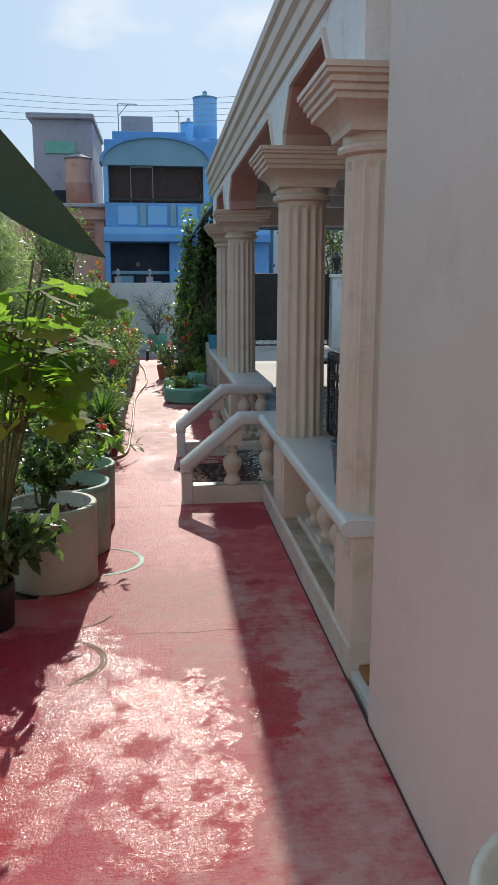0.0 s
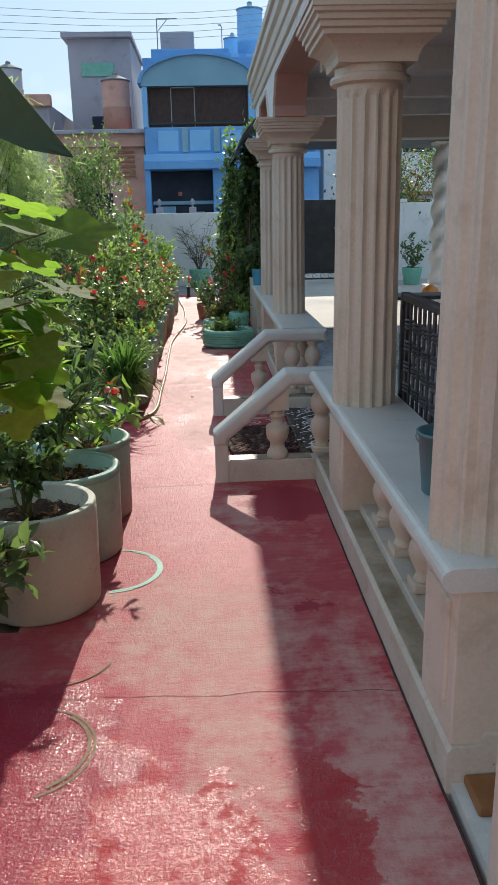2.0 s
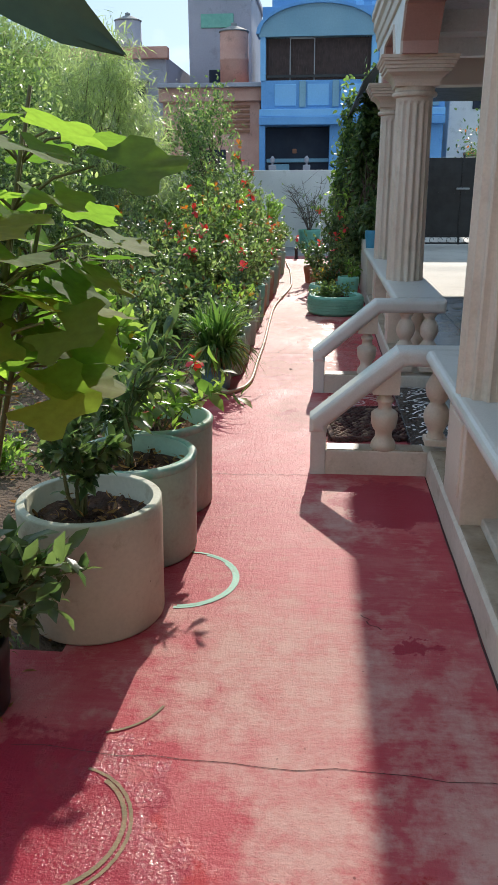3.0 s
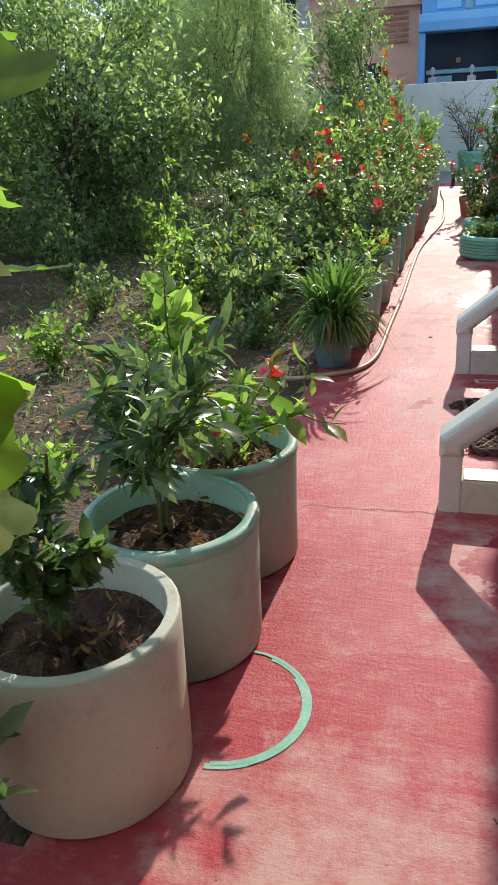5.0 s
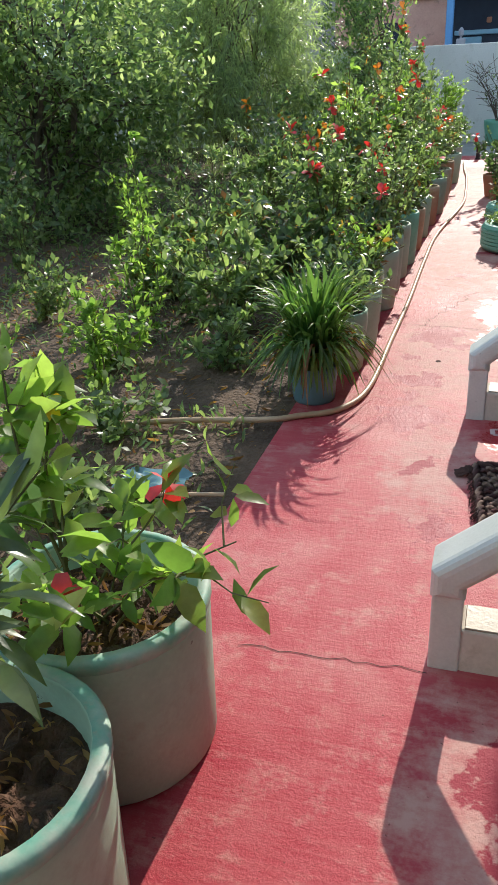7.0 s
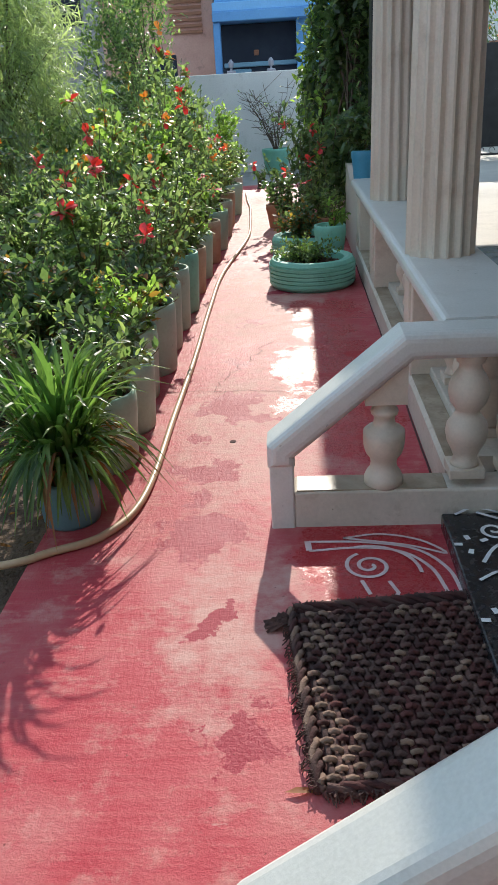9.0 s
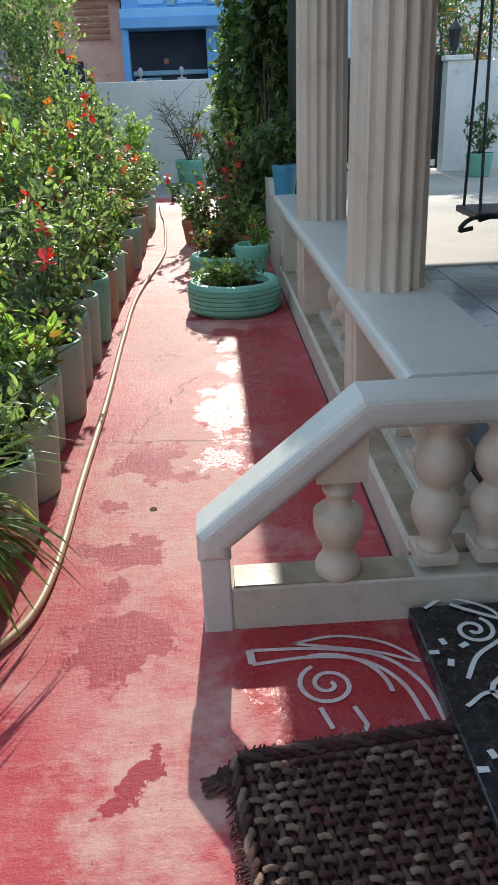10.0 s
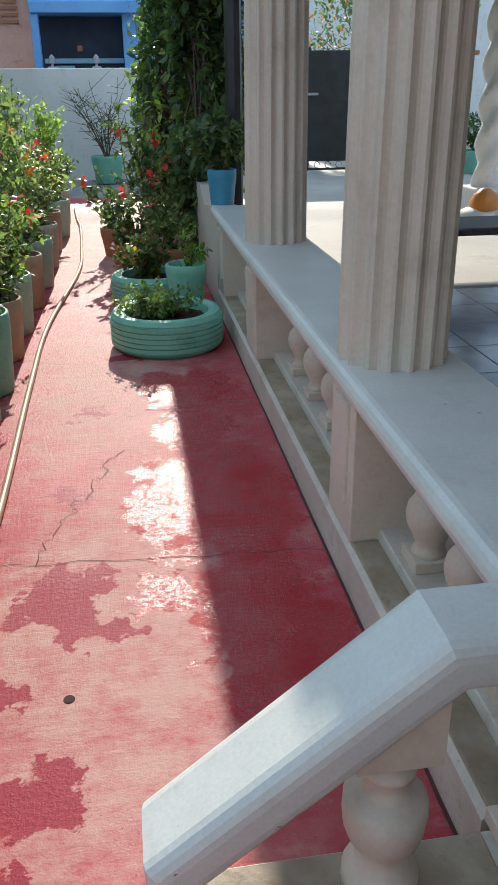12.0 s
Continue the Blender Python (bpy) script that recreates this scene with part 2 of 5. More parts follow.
M_GRANITE = surface("black_granite", (0.012, 0.012, 0.014), (0.035, 0.033, 0.036), 0.25, 40, 260, 0.08)
M_CHALK = surface("white_floor_paint", (0.66, 0.66, 0.66), (0.82, 0.82, 0.82), 0.7, 20, 150, 0.2)
M_CHALKRED = surface("faded_floor_paint", (0.60, 0.42, 0.42), (0.72, 0.58, 0.57), 0.6, 20, 150, 0.2)
M_POT = surface("pale_green_pot", (0.28, 0.46, 0.35), (0.40, 0.56, 0.45), 0.5, 3, 70, 0.2, dirt=(0.26, 0.28, 0.20), chips=(0.08, 0.07, 0.05))
M_POTCREAM = surface("cream_green_pot", (0.42, 0.42, 0.32), (0.53, 0.51, 0.40), 0.6, 3, 70, 0.25, dirt=(0.26, 0.22, 0.15), chips=(0.08, 0.06, 0.04))
M_MINT = surface("mint_paint", (0.16, 0.44, 0.33), (0.22, 0.52, 0.40), 0.45, 6, 60, 0.2, dirt=(0.10, 0.22, 0.17))
M_MINTCHIP = surface("worn_mint_paint", (0.12, 0.36, 0.27), (0.42, 0.45, 0.38), 0.6, 14, 60, 0.3, dirt=(0.40, 0.34, 0.26))
M_TERRA = surface("terracotta", (0.32, 0.13, 0.07), (0.42, 0.19, 0.11), 0.8, 5, 60, 0.3, dirt=(0.20, 0.13, 0.09))
M_ORANGE = surface("orange_plastic", (0.65, 0.22, 0.03), (0.75, 0.28, 0.05), 0.4, 5, 60, 0.1)
M_BLUEPOT = surface("blue_plastic", (0.05, 0.26, 0.42), (0.07, 0.32, 0.50), 0.35, 5, 60, 0.1)
M_TEAL = surface("grey_teal_plastic", (0.09, 0.19, 0.22), (0.12, 0.24, 0.27), 0.35, 5, 60, 0.1)
M_BLACK = surface("black_metal_paint", (0.012, 0.012, 0.013), (0.03, 0.03, 0.03), 0.4, 6, 90, 0.1)
M_WICKER = surface("dark_wicker", (0.04, 0.035, 0.04), (0.10, 0.085, 0.09), 0.5, 30, 120, 0.4)
M_MAT1 = surface("brown_rag_cord", (0.040, 0.014, 0.013), (0.11, 0.036, 0.032), 0.95, 16, 200, 1.0, vary=0.5)
M_MAT2 = surface("pale_rag_cord", (0.17, 0.10, 0.075), (0.32, 0.21, 0.15), 0.95, 16, 200, 1.0, vary=0.4)
M_MAT3 = surface("grey_rag_cord", (0.06, 0.030, 0.027), (0.15, 0.080, 0.066), 0.95, 16, 200, 1.0, vary=0.4)
M_HOSE = surface("tan_hose", (0.42, 0.27, 0.16), (0.55, 0.38, 0.24), 0.45, 6, 60, 0.1)
M_WOOD = surface("brown_wood", (0.20, 0.075, 0.02), (0.34, 0.14, 0.045), 0.5, 6, 60, 0.3)
M_STEM = surface("green_stem", (0.08, 0.09, 0.03), (0.16, 0.15, 0.06), 0.8, 20, 80, 0.4)
M_BARK = surface("bark", (0.07, 0.05, 0.035), (0.16, 0.12, 0.09), 0.9, 14, 60, 0.7)
M_BLUE = surface("blue_house_paint", (0.13, 0.34, 0.66), (0.18, 0.42, 0.74), 0.7, 0.8, 20, 0.15, dirt=(0.08, 0.26, 0.56))
M_BLUEPALE = surface("pale_blue_paint", (0.20, 0.48, 0.80), (0.27, 0.55, 0.85), 0.7, 0.8, 20, 0.15)
M_BLUEGREY = surface("blue_grey_paint", (0.20, 0.37, 0.48), (0.26, 0.44, 0.54), 0.75, 0.8, 20, 0.15)
M_PINKHOUSE = surface("faded_pink_paint", (0.60, 0.30, 0.23), (0.72, 0.42, 0.33), 0.85, 1.2, 20, 0.2, dirt=(0.26, 0.14, 0.11))
M_GREYHOUSE = surface("grey_house_paint", (0.36, 0.35, 0.39), (0.46, 0.45, 0.49), 0.8, 0.5, 20, 0.2, dirt=(0.18, 0.17, 0.18))
# Near-black colour stands for unlit rooms and the shaded entrance.
M_DARK = surface("painted_interior_shade", (0.012, 0.018, 0.035), (0.03, 0.04, 0.06), 0.8, 2, 20, 0.1)
M_GRILLE = surface("rusty_grille_and_shade", (0.07, 0.045, 0.04), (0.13, 0.08, 0.07), 0.7, 6, 60, 0.2)
M_ROAD = surface("dusty_road", (0.12, 0.11, 0.10), (0.20, 0.18, 0.16), 0.9, 0.7, 30, 0.4)
M_ROPE = surface("pale_cable", (0.3, 0.3, 0.3), (0.4, 0.4, 0.4), 0.6)
M_CERAMIC = surface("cream_ceramic", (0.62, 0.60, 0.50), (0.70, 0.68, 0.58), 0.15, 4, 60, 0.03)

L_MID = leaf_material("mid_leaf", (0.052, 0.096, 0.045), (0.19, 0.25, 0.115), 0.52)
L_DARK = leaf_material("dark_leaf", (0.030, 0.062, 0.032), (0.11, 0.165, 0.075), 0.45, 0.28)
L_LIME = leaf_material("lime_leaf", (0.075, 0.145, 0.035), (0.21, 0.30, 0.085), 0.6, 0.4)
L_GRASS = leaf_material("grass_blade", (0.03, 0.075, 0.022), (0.13, 0.22, 0.065), 0.5, 0.42)
L_GREY = leaf_material("grey_green_leaf", (0.13, 0.17, 0.11), (0.30, 0.36, 0.22), 0.55, 0.35)
L_DRY = leaf_material("dry_leaf", (0.13, 0.06, 0.025), (0.30, 0.17, 0.07), 0.4, 0.7)
L_RUST = leaf_material("rust_leaf", (0.13, 0.055, 0.02), (0.26, 0.17, 0.04), 0.5, 0.5)
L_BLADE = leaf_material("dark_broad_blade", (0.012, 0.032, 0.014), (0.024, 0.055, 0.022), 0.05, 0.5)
L_LOBED = leaf_material("broad_lobed_leaf", (0.065, 0.13, 0.025), (0.20, 0.30, 0.06), 0.65, 0.7)
L_RED = leaf_material("red_petal", (0.55, 0.02, 0.03), (0.72, 0.06, 0.07), 0.2, 0.5)
L_ORANGE = leaf_material("orange_petal", (0.60, 0.16, 0.02), (0.75, 0.26, 0.04), 0.2, 0.5)
L_YELLOW = leaf_material("yellow_petal", (0.65, 0.42, 0.02), (0.75, 0.52, 0.05), 0.2, 0.5)


# ---- building helpers ----
def mesh_of(bm, name, smooth=False):
    me = bpy.data.meshes.new(name)
    bm.normal_update()
    bm.to_mesh(me)
    bm.free()
    if smooth:
        for p in me.polygons:
            p.use_smooth = True
    return me


def part(name, bm, material, parent=None, label="", smooth=False):
    me = bm if isinstance(bm, bpy.types.Mesh) else mesh_of(bm, name, smooth)
    if not me.materials:
        me.materials.append(material)
    ob = new(name, me)
    if parent is not None:
        ob.parent = parent
        if label:
            ob["label"] = label
    return ob


def thing(name, label, category, x=0, y=0, z=0, group="", kind=""):
    ob = new(name)
    ob.empty_display_size = 0.1
    ob.location = (x, y, z)
    return tagged(ob, label, category, group, kind)


def box(bm, x0, x1, y0, y1, z0, z1, bevel=0.0, seg=2):
    r = bmesh.ops.create_cube(bm, size=1)
    vs = r["verts"]
    for v in vs:
        v.co = Vector(((x0 + x1) / 2 + v.co.x * (x1 - x0), (y0 + y1) / 2 + v.co.y * (y1 - y0), (z0 + z1) / 2 + v.co.z * (z1 - z0)))
    if bevel:
        es = list({e for v in vs for e in v.link_edges})
        bmesh.ops.bevel(bm, geom=es, offset=bevel, segments=seg, profile=0.5, affect="EDGES")
    return bm


def boxed(*a, bevel=0.0, seg=2):
    return box(bmesh.new(), *a, bevel=bevel, seg=seg)


def lathe(bm, profile, seg=28, cx=0, cy=0, cz=0, wobble=0.0, squash=1.0, cap=True):
    rings = []
    for r, z in profile:
        ring = []
        for i in range(seg):
            a = 2 * math.pi * i / seg
            k = r * (1 + wobble * math.sin(3 * a + z * 9))
            ring.append(bm.verts.new((cx + k * math.cos(a), cy + k * squash * math.sin(a), cz + z)))
        rings.append(ring)
    for a, b in zip(rings, rings[1:]):
        for i in range(seg):
            bm.faces.new((a[i], a[(i + 1) % seg], b[(i + 1) % seg], b[i]))
    if cap and profile[0][0] > 1e-4:
        bm.faces.new(rings[0][::-1])
    if cap and profile[-1][0] > 1e-4:
        bm.faces.new(rings[-1])
    return bm


def prism(bm, outline, axis, a, b):
    """An outline of (u, v) pushed from a to b along an axis: x: (y, z), y: (x, z), z: (x, y)."""
    def at(u, v, w):
        return {"x": (w, u, v), "y": (u, w, v), "z": (u, v, w)}[axis]
    lo = [bm.verts.new(at(u, v, a)) for u, v in outline]
    hi = [bm.verts.new(at(u, v, b)) for u, v in outline]
    n = len(outline)
    bm.faces.new(lo)
    bm.faces.new(hi[::-1])
    for i in range(n):
        bm.faces.new((lo[i], hi[i], hi[(i + 1) % n], lo[(i + 1) % n]))
    bmesh.ops.recalc_face_normals(bm, faces=bm.faces)
    return bm


def tube(bm, points, radius, seg=7, taper=1.0, closed=True):
    pts = [Vector(p) for p in points]
    n = len(pts)
    rings = []
    for i, p in enumerate(pts):
        d = (pts[min(i + 1, n - 1)] - pts[max(i - 1, 0)])
        if d.length < 1e-9:
            d = Vector((0, 0, 1))
        d.normalize()
        u = d.cross(Vector((0, 0, 1)) if abs(d.z) < 0.9 else Vector((1, 0, 0))).normalized()
        w = d.cross(u)
        r = radius * (1 + (taper - 1) * i / max(1, n - 1))
        rings.append([bm.verts.new(p + (u * math.cos(2 * math.pi * k / seg) + w * math.sin(2 * math.pi * k / seg)) * r) for k in range(seg)])
    for a, b in zip(rings, rings[1:]):
        for k in range(seg):
            bm.faces.new((a[k], a[(k + 1) % seg], b[(k + 1) % seg], b[k]))
    if closed:
        bm.faces.new(rings[0][::-1])
        bm.faces.new(rings[-1])
    return bm


def smooth_path(points, steps=8):
    """A soft curve through the points."""
    p = [Vector(q) for q in points]
    p = [p[0] * 2 - p[1]] + p + [p[-1] * 2 - p[-2]]
    out = []
    for i in range(1, len(p) - 2):
        for k in range(steps):
            t = k / steps
            a, b, c, d = p[i - 1:i + 3]
            out.append(0.5 * (2 * b + (c - a) * t + (2 * a - 5 * b + 4 * c - d) * t * t + (3 * b - a - 3 * c + d) * t ** 3))
    out.append(p[-2])
    return out


# ---- ground and walk ----
def ground_sheet():
    bm = bmesh.new()
    xs = [-400, -120, -40, -14] + [-9 + 0.3 * i for i in range(28)] + [-0.62, 5.0, 14, 40, 120, 400]
    ys = [-400, -100, -20, -4] + [-2 + 0.35 * i for i in range(63)] + [24, 40, 100, 400, 900]
    grid = []
    for y in ys:
        row = []
        for x in xs:
            z = -0.03
            if -9 < x < -0.75 and -2 < y < 19.5:
                z = -0.02 + 0.05 * noise.noise((x * 1.3, y * 1.3, 0)) + 0.02 * noise.noise((x * 5, y * 5, 2))
            row.append(bm.verts.new((x, y, z)))
        grid.append(row)
    for a, b in zip(grid, grid[1:]):
        for i in range(len(xs) - 1):
            bm.faces.new((a[i], a[i + 1], b[i + 1], b[i]))
    return tagged(part("ground", bm, M_SOIL, smooth=True), "bare brown garden soil beside the walk", "ground", kind="structure")


ground_sheet()
walkway = tagged(part("pavement", boxed(-0.62, 0.735, -4, 17.4, -0.12, 0.0), M_FLOOR), "red painted cement walk with wet patches", "pavement", kind="structure")
tagged(part("pavement_side", boxed(-1.25, -0.621, -4, 3.8, -0.12, -0.002), M_FLOOR), "red painted cement strip under the shaded plants", "pavement", kind="structure")
tagged(part("pavement_far", boxed(-2.6, 2.0, 17.4, 19.8, -0.12, -0.012), M_GREY), "grey cement strip at the boundary wall", "pavement", kind="structure")
tagged(part("courtyard", boxed(0.75, 9.5, 11.35, 30, -0.1, -0.004), M_COURT), "sunlit pale concrete courtyard", "courtyard", kind="structure")
tagged(part("road", boxed(-60, 60, 22, 29.5, -0.14, -0.02), M_ROAD), "dusty street beyond the boundary wall", "road", kind="structure")

# ---- house ----
XW = 0.735
near_wall = tagged(part("wall_house", boxed(XW, XW + 0.25, -4, 2.515, -0.05, 4.2, bevel=0.006), M_WALL), "plain pale painted house wall", "wall", kind="structure")
tagged(part("wall_recess", boxed(1.5, 1.62, 2.3, 2.95, 0, 4.2), M_GREY), "grey wall at the back of the side recess", "wall", kind="structure")
tagged(part("wall_behind", boxed(-6, 6, -4.2, -4.0, 0, 4.2), M_WALL), "plain wall closing the walk", "wall", kind="structure")
tagged(part("floor_recess", boxed(0.75, 1.5, 2.5, 2.9, -0.05, 0.03), M_LEDGE), "pale tile floor of the side recess", "floor", kind="structure")
tagged(part("threshold", boxed(0.78, 1.5, 2.70, 2.828, 0.03, 0.06, bevel=0.008), M_WOOD), "brown wooden threshold board in the recess", "threshold", kind="structure")
tagged(part("floor_porch", boxed(1.0, 4.7, 2.55, 11.35, -0.05, 0.09), M_GREY), "base of the porch floor", "floor", kind="structure")
tagged(part("wall_porch", boxed(4.7, 4.9, 2.4, 9.0, 0, 3.2), M_WALL), "house wall along the porch", "wall", kind="structure")
tagged(part("wall_porch_end", boxed(1.62, 4.7, 2.4, 2.55, 0, 3.2), M_WALL), "house wall at the end of the porch", "wall", kind="structure")

COLS = [(0.867, 3.03), (0.855, 4.66), (0.868, 8.25), (0.881, 10.05)]
CAP_TOP = 2.28


BAYS = ((3.3, 4.5), (4.95, 7.92), (8.55, 9.75))


def facade():
    out = [(2.8, CAP_TOP)]
    # chamfered openings between the columns
    for a, b in BAYS:
        out += [(a, CAP_TOP), (a, 2.36), (a + 0.18, 2.56), (b - 0.2, 2.56), (b, 2.36), (b, CAP_TOP)]
    out += [(10.45, CAP_TOP), (10.45, 2.74), (2.8, 2.74)]
    bm = bmesh.new()
    prism(bm, out, "x", 0.73, 0.98)
    ob = part("wall_facade", bm, M_WHITE)
    ob.data.materials.append(M_PINK)
    for p in ob.data.polygons:
        if p.normal.z < -0.2 or (abs(p.normal.y) > 0.6 and 2.9 < p.center.y < 10.3):
            p.material_index = 1
    return tagged(ob, "white porch facade with chamfered openings and pink soffits", "wall", kind="structure")


facade()
bm = bmesh.new()
prism(bm, [(0.728, 2.66), (0.712, 2.67), (0.708, 2.74), (0.695, 2.755), (0.69, 2.82), (0.675, 2.84), (0.668, 2.85), (0.668, 2.92), (0.648, 2.94), (0.648, 3.0), (1.2, 3.0), (1.2, 2.745), (0.728, 2.745)], "y", 2.78, 10.6)
tagged(part("cornice", bm, M_CREAM), "stepped cream plaster cornice along the roof edge", "cornice", kind="structure")
bm = bmesh.new()
for a, b in BAYS:
    w = 0.035
    prism(bm, [(a - w, 2.283), (a - w, 2.37), (a + 0.18 - w / 2, 2.56 + w), (b - 0.2 + w / 2, 2.56 + w), (b + w, 2.37), (b + w, 2.283),
               (b + 0.002, 2.283), (b + 0.002, 2.361), (b - 0.199, 2.562), (a + 0.179, 2.562), (a - 0.002, 2.361), (a - 0.002, 2.283)], "x", 0.714, 0.732)
tagged(part("trim", bm, M_WALL), "raised plaster trim round the porch openings", "trim", kind="structure")
bm = boxed(0.99, 4.9, 2.4, 10.45, 2.62, 2.74)
for i in range(6):
    box(bm, 0.99, 4.7, 3.3 + i * 1.25, 3.42 + i * 1.25, 2.47, 2.63)
tagged(part("ceiling", bm, M_WHITE), "white porch ceiling with cross beams", "ceiling", kind="structure")
tagged(part("roof", boxed(1.0, 5.2, 2.56, 10.45, 3.002, 3.08), M_GREY), "flat grey roof slab", "roof", kind="structure")
tagged(part("roof_shed", boxed(1.06, 4.9, 10.62, 16.0, 2.64, 2.72), M_BLACK), "dark sheet roof over the porch end", "roof", kind="structure")
tagged(part("beam", boxed(0.99, 4.9, 10.2, 10.45, 2.3, 2.62, bevel=0.01), M_WALL), "porch end beam", "beam", kind="structure")


def shaft_mesh(r0, r1, z0, z1, flutes=16):
    bm = bmesh.new()
    n = flutes * 6
    rings = []
    for k, z in enumerate((z0, z0 + 0.01, z1 - 0.05, z1 - 0.02, z1)):
        t = (z - z0) / (z1 - z0)
        r = r0 + (r1 - r0) * t
        ring = []
        for i in range(n):
            u = (i % 6) / 6
            depth = 0.014 * math.sin(math.pi * min(1, max(0, (u - 0.17) / 0.83))) if k in (0, 1, 2) else 0.0
            a = 2 * math.pi * i / n
            ring.append(bm.verts.new(((r - depth) * math.cos(a), (r - depth) * math.sin(a), z)))
        rings.append(ring)
    for a, b in zip(rings, rings[1:]):
        for i in range(n):
            bm.faces.new((a[i], a[(i + 1) % n], b[(i + 1) % n], b[i]))
    bm.faces.new(rings[0][::-1])
    bm.faces.new(rings[-1])
    return bm


def square_rings(bm, prof):
    """A stack of square sections: half width, z."""
    rings = [[bm.verts.new((sx * h, sy * h, z)) for sx, sy in ((-1, -1), (1, -1), (1, 1), (-1, 1))] for h, z in prof]
    for a, b in zip(rings, rings[1:]):
        for i in range(4):
            bm.faces.new((a[i], a[(i + 1) % 4], b[(i + 1) % 4], b[i]))
    bm.faces.new(rings[0][::-1])
    bm.faces.new(rings[-1])
    return bm


def column():
    t = thing("column", "cream fluted plaster column standing on the ledge", "column", group="porch columns")
    part("shaft", shaft_mesh(0.147, 0.138, 0.0, 1.358), M_CREAM, t)
    bm = bmesh.new()
    lathe(bm, [(0.142, 1.358), (0.165, 1.366), (0.17, 1.382), (0.165, 1.394), (0.15, 1.402), (0.15, 1.434), (0.165, 1.446)], 32)
    part("neck_ring", bm, M_CREAM, t, smooth=False)
    bm = bmesh.new()
    square_rings(bm, [(0.160, 1.43), (0.164, 1.454), (0.173, 1.474), (0.190, 1.494), (0.214, 1.511), (0.232, 1.519), (0.232, 1.538), (0.246, 1.543), (0.246, 1.562), (0.258, 1.567), (0.258, 1.586), (0.272, 1.592), (0.272, 1.606), (0.28, 1.608), (0.28, 1.628)])
    part("capital", bm, M_CREAM, t)
    return t


col = column()
col.location = (COLS[0][0], COLS[0][1], 0.655)
for x, y in COLS[1:]:
    copy_thing(col, pose(x, y, 0.655))

# double-bulbed balusters under the ledge; one urn-shaped baluster under each sloping handrail
BAL = [(0.052, 0.03), (0.046, 0.045), (0.040, 0.06), (0.050, 0.085), (0.066, 0.115), (0.073, 0.145), (0.068, 0.175), (0.050, 0.20), (0.038, 0.215), (0.046, 0.228), (0.062, 0.25), (0.070, 0.28), (0.068, 0.305),
       (0.055, 0.335), (0.040, 0.355), (0.036, 0.37), (0.048, 0.382), (0.052, 0.392), (0.052, 0.42)]
URN = [(0.064, 0.0), (0.070, 0.006), (0.070, 0.026), (0.062, 0.042), (0.050, 0.056), (0.046, 0.075), (0.050, 0.092), (0.064, 0.108), (0.072, 0.13), (0.075, 0.158), (0.074, 0.182), (0.066, 0.186), (0.062, 0.192), (0.044, 0.197),
       (0.038, 0.21), (0.037, 0.232), (0.047, 0.238), (0.049, 0.246), (0.047, 0.254), (0.037, 0.26), (0.036, 0.285)]


def baluster_mesh(height):
    bm = bmesh.new()
    k = height / BAL[-1][1]
    lathe(bm, [(r * 0.92, z * k) for r, z in BAL], 24)
    for f in bm.faces:
        f.smooth = True
    box(bm, -0.056, 0.056, -0.056, 0.056, 0.0, 0.033 * k, bevel=0.004)
    me = mesh_of(bm, "baluster")
    me.materials.append(M_CREAM)
    return me


BALUSTER = baluster_mesh(0.42)


def balustrade(y0, y1, piers, balusters, label):
    t = thing("balustrade", label, "balustrade", XW, y0, 0, group="porch balustrade")
    o = Matrix.Translation((-XW, -y0, 0))

    def add(name, bm, mat, lab="", smooth=False):
        bm.transform(o)
        return part(name, bm, mat, t, lab, smooth)
    bm = bmesh.new()
    prism(bm, [(XW, -0.03), (XW, 0.125), (XW + 0.012, 0.14), (XW + 0.092, 0.143), (XW + 0.096, 0.172), (XW + 0.10, 0.176), (1.03, 0.176), (1.03, -0.03)], "y", y0, y1)
    add("kerb", bm, M_KERB, "stained cream plaster kerb")
    stops = [y0 + 0.002] + [v for a, b in piers for v in (a - 0.004, b + 0.004)] + [y1 - 0.002]
    for a, b in zip(stops[::2], stops[1::2]):
        if b - a > 0.05:
            add("kerb_top", boxed(XW + 0.014, XW + 0.091, a, b, 0.138, 0.1475, bevel=0.002, seg=1), M_STAINED, "brown water-stained kerb top")
    bm = bmesh.new()
    arc = [(0.727 + 0.03 * math.cos(a), 0.622 + 0.033 * math.sin(a)) for a in [math.pi / 2 + math.pi * i / 8 for i in range(9)]]
    prism(bm, [(1.04, 0.655)] + arc + [(0.75, 0.59), (1.04, 0.595)], "y", y0, y1)
    add("ledge", bm, M_LEDGE, "smooth pale grey painted ledge")
    for a, b in piers:
        bm = boxed(XW + 0.008, 1.02, a, b, 0.14, 0.597, bevel=0.005)
        box(bm, XW - 0.002, XW + 0.02, a + 0.05, b - 0.05, 0.24, 0.54, bevel=0.006)
        add("pier", bm, M_CREAM)
    for y in balusters:
        ob = part("baluster", BALUSTER, M_CREAM, t)
        ob.location = (0.905 - XW, y - y0, 0.176)
    return t


balustrade(2.83, 5.445, ((2.84, 3.13), (4.56, 4.96)), (3.36, 3.68, 4.0, 4.32, 5.12, 5.32), "cream balustrade with a grey ledge beside the walk")
balustrade(7.22, 11.3, ((8.14, 8.38), (9.8, 10.1), (11.05, 11.29)), (7.42, 7.70, 7.96, 8.6, 8.9, 9.2, 9.5, 10.3, 10.56, 10.82), "long cream balustrade with a grey ledge beside the walk")


